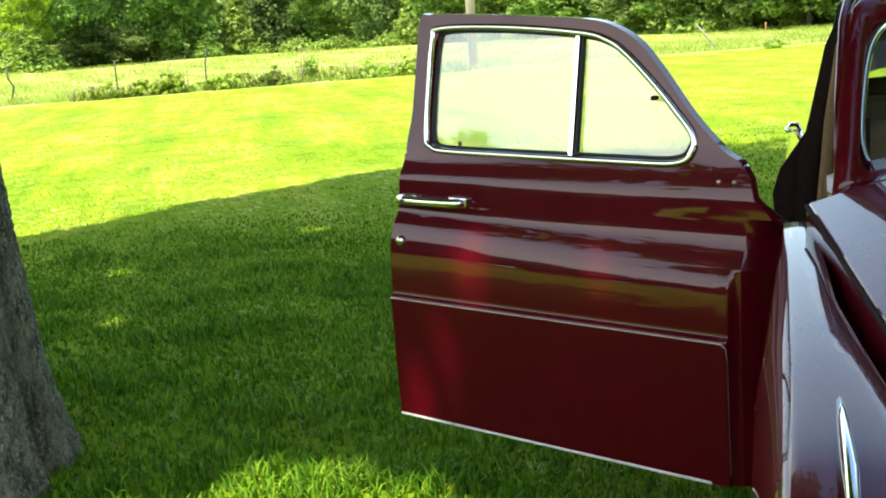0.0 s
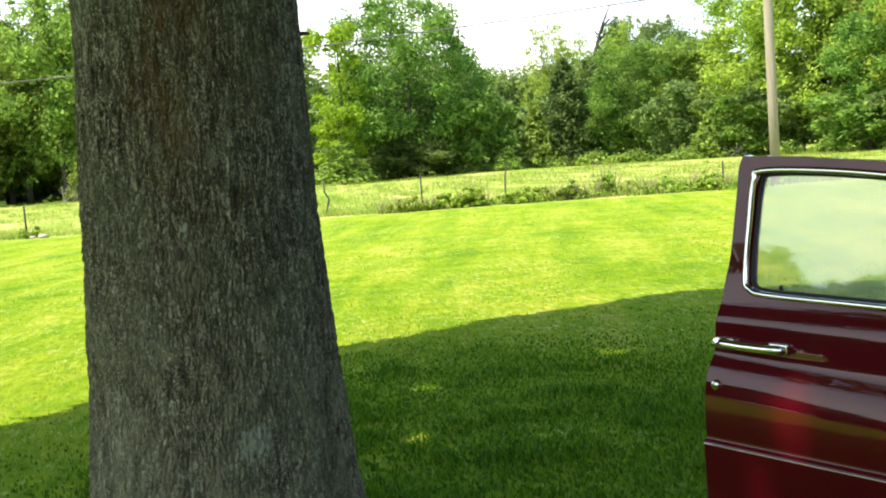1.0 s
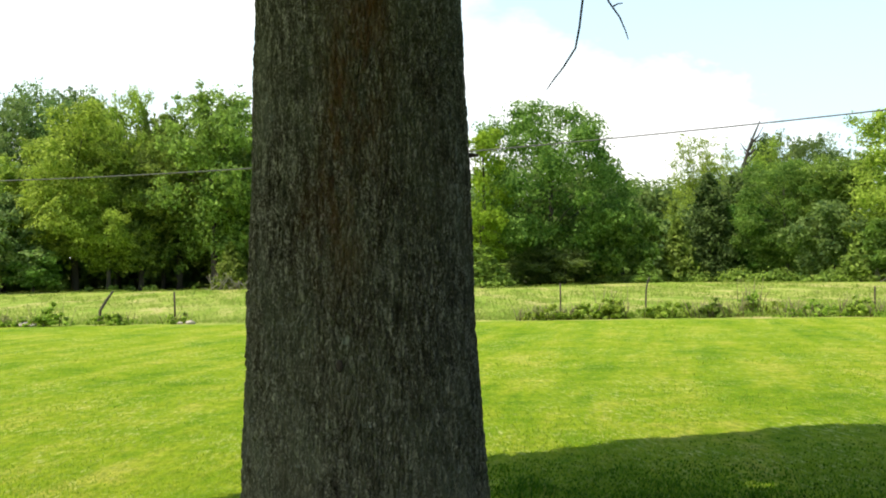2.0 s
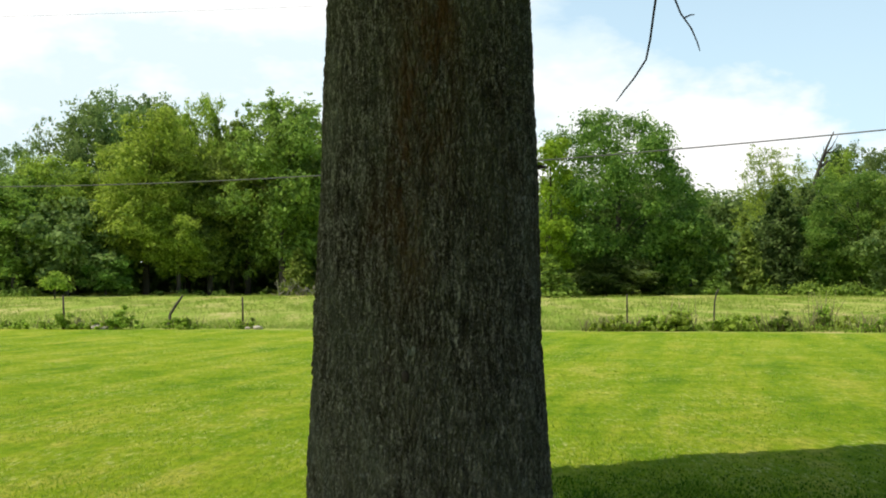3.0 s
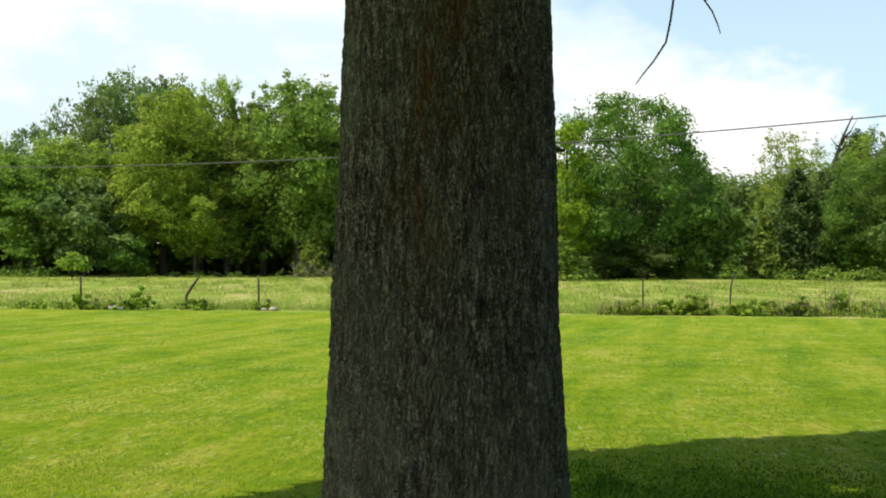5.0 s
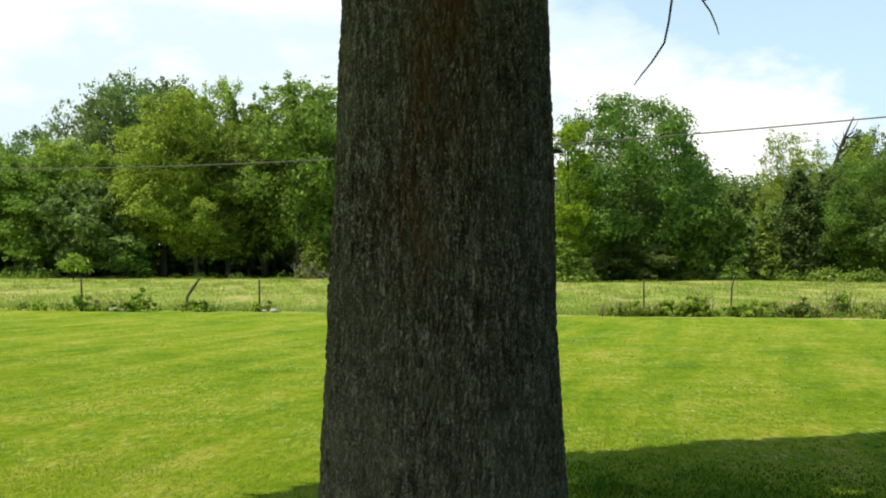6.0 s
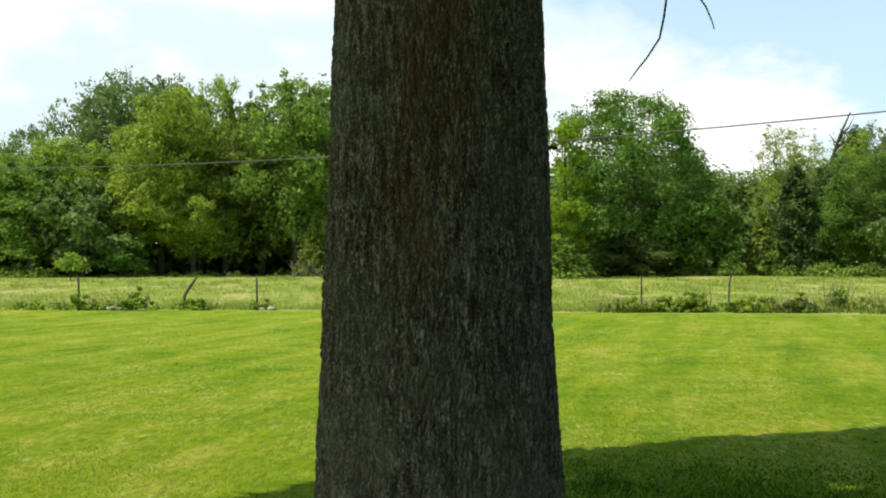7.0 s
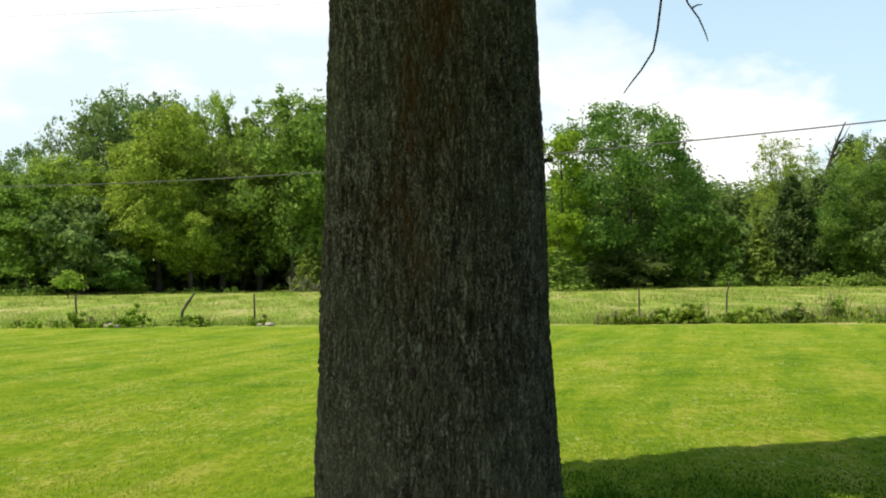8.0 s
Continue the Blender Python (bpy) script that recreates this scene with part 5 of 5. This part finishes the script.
    part("divider_bar", slab([(0.590, d0, 1.128), (0.603, d0, 1.128), (0.602, d1, 1.454), (0.590, d1, 1.454)], (0, 0.024, 0)), CHROME, door, "chrome bar beside the vent pane", smooth=False)
    part("vent_seal", slab([(0.606, d0 + 0.006, 1.13), (0.613, d0 + 0.006, 1.13), (0.6115, d1 + 0.006, 1.45), (0.606, d1 + 0.006, 1.45)], (0, 0.016, 0)), RUBBER, door, "black seal beside the vent pane", smooth=False)
    part("vent_latch", box(0.83, 0.845, 0.115, 0.135, 1.276, 1.288, 0.004), INNER, door, "small dark vent latch")
    part("lock_knob", box(0.186, 0.196, 0.115, 0.125, 1.13, 1.163, 0.003), RUBBER, door)
    # pull handle with two feet
    yh = door_depth(0.1, 1.0)
    pts = [(0.02, yh - 0.012, 1.002), (0.03, yh - 0.026, 1.0), (0.06, yh - 0.03, 0.999), (0.12, yh - 0.032, 0.997), (0.2, yh - 0.032, 0.997), (0.25, yh - 0.03, 0.998), (0.268, yh - 0.018, 0.998)]
    handle = tube_object("door_handle", pts, [0.010, 0.015, 0.016, 0.013, 0.013, 0.015, 0.010], CHROME, door, "chrome pull handle", sides=12)
    for a0, a1 in ((0.018, 0.08), (0.205, 0.272)):
        part("handle_base", box(a0, a1, yh - 0.016, yh + 0.004, 0.981, 1.015, 0.0095, 5), CHROME, handle)
    lock = bmesh.new()
    bmesh.ops.create_cone(lock, cap_ends=True, segments=20, radius1=0.0155, radius2=0.012, depth=0.014, matrix=Matrix.Translation((0.041, door_depth(0.1, 0.88) - 0.004, 0.88)) @ Matrix.Rotation(radians(90), 4, "X"))
    part("door_lock", lock, CHROME, door, "round chrome key lock")
    part("lower_trim", box(0.0, 1.046, -0.013, 0.006, 0.337, 0.345, 0.002), STRIP, door, "thin bright strip along the bottom edge")
    # bright bead added as the highlight on the stamped panel edge
    bead = [(a, door_depth(a, 0.70) - 0.001, 0.7055) for a in np.linspace(0.0, 1.082, 12)]
    bead += [(1.094, door_depth(1.09, 0.69) + 0.001, 0.695)] + [(1.097, door_depth(1.09, z) + 0.003, z) for z in (0.66, 0.6, 0.5, 0.42, 0.37)]
    tube_object("panel_bead", bead, [0.0024] * 12 + [0.002] + [0.001] * 5, DULLED, door, "thin bright bead added as the highlight along the lower panel edge", sides=6)
    for a in (1.039, 1.080):
        s = bmesh.new()
        bmesh.ops.create_uvsphere(s, u_segments=10, v_segments=6, radius=0.0065, matrix=Matrix.Translation((a, door_depth(1.0, 1.083), 1.083)))
        part("trim_screw", s, DULLED, door)
    part("inner_panel", box(0.04, 1.10, 0.085, 0.105, 0.38, 1.11, 0.01), INNER, door, "dark lined inside of the door")
    for z in (0.5, 0.78):
        part("hinge", box(1.14, 1.20, 0.13, 0.16, z - 0.035, z + 0.035, 0.008), PAINT, door)
    return door


build_door()


# -- body
def flank(z, bulge=0.0):
    """How far in from the side line the body's skin lies at height z."""
    return float(np.interp(z, [0.30, 0.42, 0.70, 0.86, 0.96, 1.05, 1.12, 1.3, 1.5], [0.05, 0.0, -0.015, 0.0, 0.03, 0.07, 0.10, 0.145, 0.20])) - bulge


def mirrored(pts):
    return pts + [(x, WIDTH - y, z) for x, y, z in pts[::-1]]


CREST_IN = [0.095, 0.107, 0.134, 0.165, 0.235, 0.30]


def build_body():
    # rear quarter, tail and boot: lofted across
    rows = []
    for x, zt, inset, belt in ((-2.30, 1.19, 0.02, 1.16), (-2.6, 1.16, 0.05, 1.13), (-2.9, 1.10, 0.10, 1.05), (-3.15, 0.99, 0.17, 0.93), (-3.35, 0.82, 0.27, 0.78), (-3.48, 0.62, 0.38, 0.6), (-3.52, 0.45, 0.45, 0.45)):
        pts = []
        for k in range(9):
            z = 0.30 + (belt - 0.30) * k / 8
            pts.append((x, flank(min(z, 1.1)) + inset, z))
        for k in range(1, 7):
            a = k / 6
            pts.append((x, flank(1.1) + inset + a * (WIDTH / 2 - flank(1.1) - inset), belt + (zt - belt) * math.sin(a * math.pi / 2)))
        rows.append(mirrored(pts[:-1]))
    sharpen(part("rear_body", sheet(rows, thick=0.01), PAINT, sedan), 50)
    for side in (0, 1):
        flip = (lambda p: p) if side == 0 else (lambda p: (p[0], WIDTH - p[1], p[2]))
        # rear door (and the closed driver's door) panels
        doors = [(-2.30, -1.16)] + ([(-1.15, 0.03)] if side else [])
        for x0, x1 in doors:
            rows = []
            for k in range(22):
                z = 0.34 + (1.12 - 0.34) * k / 21
                rows.append([flip((x0 + (x1 - x0) * j / 6 - (0.004 if j == 6 else -0.004 if j == 0 else 0), flank(z) - 0.035 * math.exp(-((z - 0.93) / 0.15) ** 2) * (1 if x0 < -2 else 0.3), z)) for j in range(7)])
            nm = "rear_door" if x0 < -2 else "driver_door"
            d = sharpen(part(nm, sheet(rows, thick=0.02), PAINT, sedan), 40)
            hy = flank(1.0) - 0.06
            tube_object("door_handle", [flip((x0 + 0.06, hy + 0.05, 1.0)), flip((x0 + 0.08, hy, 1.0)), flip((x0 + 0.2, hy - 0.005, 1.0)), flip((x0 + 0.3, hy, 1.0)), flip((x0 + 0.31, hy + 0.05, 1.0))], [0.008, 0.009, 0.008, 0.009, 0.007], CHROME, d, "chrome pull handle", sides=10)
        # front face of the rear door and the lined jamb behind the opening
        jamb = [(-1.158, flank(z) - 0.05 * math.exp(-((z - 0.93) / 0.15) ** 2), z) for z in [0.345 + 0.0775 * k for k in range(11)]]
        jamb += [(-1.158, 0.26, 1.12), (-1.158, 0.26, 0.345)]
        if side == 0:
            part("door_jamb", slab([flip(p) for p in jamb], (-0.03, 0, 0)), INNER, sedan, "dark lined jamb behind the opening", smooth=False)
            part("striker_plate", box(-1.165, -1.145, 0.10, 0.15, 0.92, 1.01, 0.006), RUBBER, sedan, "black latch striker on the jamb")
        # rear fender bulge
        rows = []
        for j in range(13):
            u = j / 12
            x = -1.95 - 1.45 * u
            w = math.sin(math.pi * min(1, 0.08 + 0.84 * u)) ** 0.6
            rows.append([flip((x, flank(0.6) + 0.14 - 0.20 * w * math.sin(math.pi * (0.1 + 0.8 * k / 10)) ** 0.7 - 0.02, 0.36 + (0.46 * w + 0.06) * k / 10)) for k in range(11)])
        part("rear_fender", sheet(rows, thick=0.006), PAINT, sedan)
        # rocker panel under the doors
        part("rocker_panel", box(-2.3, 0.05, *sorted((flip((0, 0.015, 0))[1], flip((0, 0.12, 0))[1])), 0.24, 0.335, 0.015), PAINT, sedan)
        # pillars
        def pillar(nm, path, w, dep):
            rows = []
            for x, y, z in path:
                rows.append([flip(p) for p in ((x - w / 2, y, z), (x + w / 2, y, z), (x + w / 2, y + dep, z), (x - w / 2, y + dep, z))])
            rows = [r + [r[0]] for r in rows]
            # door pillar: the near-black lining colour stands in for shade on its paint
            part(nm, sheet(rows), INNER if nm == "door_pillar" else PAINT, sedan)
        pillar("windshield_pillar", [(0.01, 0.075, 0.34), (0.01, 0.105, 0.95), (0.0, 0.135, 1.06), (-0.10, 0.147, 1.18), (-0.25, 0.16, 1.33), (-0.39, 0.178, 1.46), (-0.5, 0.215, 1.53)], 0.05, 0.05)
        pillar("door_pillar", [(-1.17, 0.05, 0.34), (-1.17, 0.03, 0.8), (-1.17, 0.045, 1.0), (-1.17, 0.075, 1.12), (-1.19, 0.125, 1.35), (-1.2, 0.19, 1.5)], 0.07, 0.07)
        pillar("rear_pillar", [(-2.3, 0.11, 1.12), (-2.22, 0.15, 1.3), (-2.05, 0.21, 1.5)], 0.24, 0.06)
        # windlace round the door opening
        tube_object("windlace", [flip(p) for p in ((-1.11, 0.12, 0.36), (-1.11, 0.11, 0.8), (-1.11, 0.13, 1.0), (-1.115, 0.14, 1.12), (-1.12, 0.175, 1.35), (-1.08, 0.225, 1.47), (-0.9, 0.25, 1.50))], [0.019] * 7, TRIMCLOTH, sedan, "tan cloth windlace round the opening")
        # side glass of the rear door
        g = part("rear_side_glass", slab([flip(p) for p in ((-1.26, 0.125, 1.14), (-1.28, 0.185, 1.47), (-2.0, 0.19, 1.47), (-2.17, 0.13, 1.16))], (0, 0.005, 0)), SHIELD_GLASS, sedan, smooth=False)
        g.visible_shadow = False
        tube_object("rear_window_trim", [flip(p) for p in ((-1.25, 0.115, 1.135), (-1.27, 0.178, 1.475), (-2.01, 0.183, 1.475), (-2.19, 0.12, 1.15), (-1.25, 0.115, 1.135))], [0.008] * 5, RUBBER, sedan)
        # front fender: crest runs from the cowl to the headlight
        rows = []
        for j in range(25):
            u = j / 24
            x = -0.02 + 1.60 * u
            top = 1.0 - 0.10 * u ** 1.6
            end = math.sqrt(max(0.0, 1 - max(0, (u - 0.78) / 0.235) ** 2))
            outw = float(np.interp(u, [0, 0.2, 0.5, 1], [0.02, 0.01, 0.0, 0.03]))
            y_o, y_i = (float(np.interp(x, [0.0, 0.2, 0.6, 0.8, 1.2, 1.6], ys)) for ys in ([0.03, 0.042, 0.066, 0.074, 0.085, 0.11], CREST_IN))
            prof = []
            arch = 0.58 * math.sqrt(max(0.0, 1 - ((x - 0.66) / 0.44) ** 2)) if abs(x - 0.66) < 0.44 else 0.0
            low = max(0.30, 0.14 + arch)
            zc = top - 0.16 - 0.14 * u
            full = (top - zc) * (0.35 + 0.65 * end)
            for k in range(7):
                prof.append((x, outw + 0.03 * (1 - k / 6) ** 2, low + (zc - low) * k / 6))
            # outer shoulder, nearly flat crest, inner fall under the hood's side
            for k in range(1, 9):
                a = math.pi / 2 * k / 8
                prof.append((x, outw + (y_o - outw) * (1 - math.cos(a)), zc + full * math.sin(a) ** 0.8))
            for k in range(1, 5):
                prof.append((x, y_o + (y_i - y_o) * k / 4, zc + full + 0.004 * math.sin(math.pi * k / 4)))
            for k in range(1, 7):
                a = math.pi / 2 * k / 6
                prof.append((x, y_i + 0.016 * math.sin(a), zc + full - 0.12 * (1 - math.cos(a))))
            rows.append([flip(p) for p in prof])
        part("front_fender", sheet(rows, thick=0.006), PAINT, sedan)
        # spear ornament on the fender
        sp = [(1.085, 0.135, 0.955), (1.11, 0.136, 0.972), (1.2, 0.139, 0.972), (1.34, 0.145, 0.955), (1.47, 0.15, 0.92)]
        rows = []
        for (x, y, z), w, h in zip(sp, (0.004, 0.009, 0.013, 0.015, 0.009), (0.004, 0.018, 0.028, 0.034, 0.015)):
            z -= 0.018
            rows.append([flip((x, y - w, z - 0.02)), flip((x, y - w * 0.6, z + h * 0.6)), flip((x, y, z + h)), flip((x, y + w * 0.6, z + h * 0.6)), flip((x, y + w, z - 0.02))])
        part("fender_spear", sheet(rows, close=True), CHROME, sedan, "chrome spear on top of the fender")
        # headlamp
        bm = bmesh.new()
        hy = flip((0, 0.17, 0))[1]
        bmesh.ops.create_uvsphere(bm, u_segments=20, v_segments=10, radius=0.095, matrix=Matrix.Translation((1.535, hy, 0.76)) @ Matrix.Diagonal((0.5, 1, 1, 1)))
        part("headlamp", bm, LAMP, sedan)
        # wheels
        for wx in (0.66, -2.27):
            wheel = new("wheel")
            wheel.parent = sedan
            wheel.location = (wx, flip((0, 0.15, 0))[1], 0.345)
            prof = [(0.19, -0.07), (0.24, -0.085), (0.31, -0.085), (0.34, -0.06), (0.347, 0.0), (0.34, 0.06), (0.31, 0.085), (0.24, 0.085), (0.19, 0.07)]
            rows = [[(r * math.cos(2 * math.pi * i / 36), y, r * math.sin(2 * math.pi * i / 36)) for r, y in prof] for i in range(37)]
            part("tyre", sheet(rows), TYRE, wheel)
            prof = [(0.0, -0.05), (0.08, -0.055), (0.1, -0.035), (0.17, -0.03), (0.2, -0.07), (0.2, 0.06), (0.0, 0.04)]
            rows = [[(r * math.cos(2 * math.pi * i / 36), y if side == 0 else -y, r * math.sin(2 * math.pi * i / 36)) for r, y in prof] for i in range(37)]
            part("rim", sheet(rows), CHROME, wheel)
    # hood with its crease, cowl under the glass
    rows = []
    for j in range(17):
        u = j / 16
        x = 0.06 + 1.52 * u
        edge_y = float(np.interp(u, [0, 0.55, 1], [0.086, 0.225, 0.45]))
        edge_z = 1.06 - 0.13 * u - 0.02 * u ** 2
        mid_z = 1.18 - 0.15 * u - 0.04 * u ** 2 - (0.25 * max(0, u - 0.85) / 0.15 * (u > 0.85))
        foot_y = min(edge_y - 0.012, float(np.interp(x, [0.0, 0.2, 0.6, 0.8, 1.2, 1.6], CREST_IN)) + 0.012)
        prof = [(x, foot_y, edge_z - 0.17), (x, foot_y + 0.3 * (edge_y - foot_y), edge_z - 0.1), (x, foot_y + 0.7 * (edge_y - foot_y), edge_z - 0.05), (x, edge_y - 0.004, edge_z - 0.02), (x, edge_y - 0.002, edge_z - 0.008), (x, edge_y + 0.004, edge_z)]
        for k in range(1, 9):
            a = k / 8
            prof.append((x, edge_y + a * (WIDTH / 2 - edge_y), edge_z + (mid_z - edge_z) * math.sin(a * math.pi / 2) ** 0.8))
        rows.append(prof + [(px, WIDTH - py, pz) for px, py, pz in prof[-2::-1]])
    sharpen(part("hood", sheet(rows, thick=0.006), PAINT, sedan), 26)
    seam = [(0.06 + 1.52 * j / 16, float(np.interp(j / 16, [0, 0.55, 1], [0.086, 0.225, 0.45])) - 0.004, 1.06 - 0.13 * (j / 16) - 0.02 * (j / 16) ** 2 - 0.006) for j in range(17)]
    tube_object("hood_seam", seam, [0.005] * 17, INNER, sedan, "dark gap along the hood's edge", sides=6)
    rows = []
    for x, z0, zm in ((0.07, 1.055, 1.182), (0.03, 1.06, 1.186), (-0.04, 1.07, 1.19), (-0.08, 1.10, 1.20)):
        rows.append([(x - 0.0, 0.125 + (WIDTH - 0.25) * k / 16, z0 + (zm - z0) * math.sin(math.pi * k / 16) ** 0.7) for k in range(17)])
    part("cowl", sheet(rows, thick=0.006), PAINT, sedan)
    # windshield: rounded chrome frame, two panes
    def shield(a, b):
        """a: 0 at the passenger side to 1 at the middle; b: 0 at the foot to 1 at the top."""
        y = 0.195 + (WIDTH / 2 - 0.21) * a + 0.025 * b * (1 - a)
        return (-0.09 - 0.30 * b + 0.10 * math.sin(a * math.pi / 2), y, 1.105 + 0.345 * b + 0.02 * a)
    for side in (0, 1):
        fl = (lambda p: p) if side == 0 else (lambda p: (p[0], WIDTH - p[1], p[2]))
        ab = smooth_loop([(0.10, 0.02, 0), (0.01, 0.12, 0), (0.0, 0.5, 0), (0.03, 0.84, 0), (0.14, 0.97, 0), (0.5, 1.0, 0), (0.94, 1.0, 0), (0.98, 0.5, 0), (0.96, 0.02, 0), (0.5, 0.0, 0)], 60)
        loop = [fl(shield(a, b)) for a, b, _ in ab]
        part("windshield_trim", ring_of(loop, 0.011), CHROME, sedan, "bright chrome windshield surround")
        bm = bmesh.new()
        bm.faces.new([bm.verts.new(p) for p in loop])
        bmesh.ops.triangulate(bm, faces=list(bm.faces))
        g = part("windshield", bm, SHIELD_GLASS, sedan, smooth=True)
        g.visible_shadow = False
        # painted surround between glass and pillar
        out = [fl(p) for p in ((0.01, 0.14, 1.075), (-0.02, 0.145, 1.10), (-0.13, 0.152, 1.22), (-0.26, 0.165, 1.35), (-0.38, 0.185, 1.47), (-0.45, 0.24, 1.53))]
        inn = [fl(shield(a, b)) for a, b in ((0.12, -0.05), (0.0, 0.08), (-0.02, 0.35), (0.0, 0.7), (0.04, 0.92), (0.15, 1.02))]
        rows = []
        for k in range(9):
            u = k / 8
            swell = Vector((0.6, -0.45 if side == 0 else 0.45, 0.66)) * 0.022 * math.sin(math.pi * u) ** 0.8
            rows.append([tuple(Vector(p).lerp(Vector(q), u) + swell) for p, q in zip(out, inn)])
        part("windshield_surround", sheet(rows, thick=0.01), PAINT, sedan)
    # roof
    rows = []
    for x, z0, zt, ins in ((-0.40, 1.475, 1.50, 0.20), (-0.47, 1.525, 1.565, 0.205), (-0.62, 1.53, 1.61, 0.205), (-0.9, 1.53, 1.65, 0.20), (-1.3, 1.53, 1.665, 0.195), (-1.8, 1.52, 1.65, 0.20), (-2.15, 1.47, 1.58, 0.22), (-2.45, 1.32, 1.43, 0.25), (-2.65, 1.17, 1.23, 0.28)):
        rows.append([(x, ins + 0.012 * math.sin(math.pi * k / 20) + (WIDTH - 2 * ins) * k / 20, z0 + (zt - z0) * math.sin(math.pi * k / 20) ** 0.55) for k in range(21)])
    part("roof", sheet(rows, thick=0.012), PAINT, sedan)
    for side in (0, 1):
        fl = (lambda p: p) if side == 0 else (lambda p: (p[0], WIDTH - p[1], p[2]))
        tube_object("drip_rail", [fl(p) for p in ((-0.05, 0.14, 1.12), (-0.2, 0.152, 1.28), (-0.36, 0.165, 1.44), (-0.5, 0.185, 1.515), (-0.9, 0.19, 1.53), (-1.6, 0.188, 1.53), (-2.1, 0.2, 1.48), (-2.35, 0.22, 1.36))], [0.006, 0.009, 0.011, 0.011, 0.011, 0.011, 0.01, 0.006], PAINT, sedan, sides=8)
    # inside: floor, seats, dashboard, wheel
    part("floor_pan", box(-2.4, 0.05, 0.1, WIDTH - 0.1, 0.27, 0.33, 0.01), INNER, sedan)
    part("headliner", box(-2.1, -0.5, 0.22, WIDTH - 0.22, 1.50, 1.52, 0.008), INNER, sedan)
    for x0, nm in ((-1.22, "front_seat"), (-2.2, "rear_seat")):
        seat = part(nm, box(x0, x0 + 0.58, 0.2, WIDTH - 0.2, 0.36, 0.66, 0.06, 4), SEAT, sedan, "brown cloth bench seat")
        part("seat_back", box(x0 - 0.14, x0 + 0.06, 0.2, WIDTH - 0.2, 0.55, 1.10, 0.06, 4), SEAT, seat)
    part("dashboard", box(-0.33, -0.06, 0.17, WIDTH - 0.17, 0.86, 1.09, 0.06, 4), plain("dull_maroon_dash_paint", (0.05, 0.006, 0.008), 0.55), sedan)
    part("firewall", box(-0.05, 0.0, 0.1, WIDTH - 0.1, 0.30, 1.05, 0.01), INNER, sedan)
    ring = [(-0.42 - 0.06 * math.sin(a), WIDTH - 0.48 + 0.21 * math.cos(a), 1.03 + 0.2 * math.sin(a)) for a in [2 * math.pi * i / 40 for i in range(40)]]
    part("steering_wheel", ring_of(ring, 0.011), INNER, sedan)
    part("inner_apron", box(0.0, 1.45, 0.2, WIDTH - 0.2, 0.35, 0.9, 0.03), INNER, sedan)
    # grille and bumpers
    for k in range(3):
        part("grille_bar", box(1.50, 1.56, 0.35, WIDTH - 0.35, 0.52 + 0.12 * k, 0.56 + 0.12 * k, 0.015), CHROME, sedan)
    part("front_panel", box(1.40, 1.50, 0.2, WIDTH - 0.2, 0.42, 0.98, 0.04), PAINT, sedan)
    for x0, x1 in ((1.62, 1.70), (-3.68, -3.60)):
        rows = []
        for k in range(17):
            y = 0.02 + (WIDTH - 0.04) * k / 16
            bow = 0.10 * (2 * k / 16 - 1) ** 4 * (-1 if x0 > 0 else 1)
            rows.append([(x + bow, y, z) for x, z in ((x0, 0.38), (x1, 0.40), (x1 + 0.012 * (1 if x0 > 0 else -1), 0.46), (x1, 0.52), (x0, 0.54))])
        part("bumper", sheet(rows, thick=0.006), CHROME, sedan)
    for x in (1.55, -3.55):
        for y in (0.45, WIDTH - 0.45):
            part("bumper_bracket", box(x - 0.14, x + 0.12, y - 0.03, y + 0.03, 0.43, 0.49, 0.008), RUBBER, sedan)


build_body()
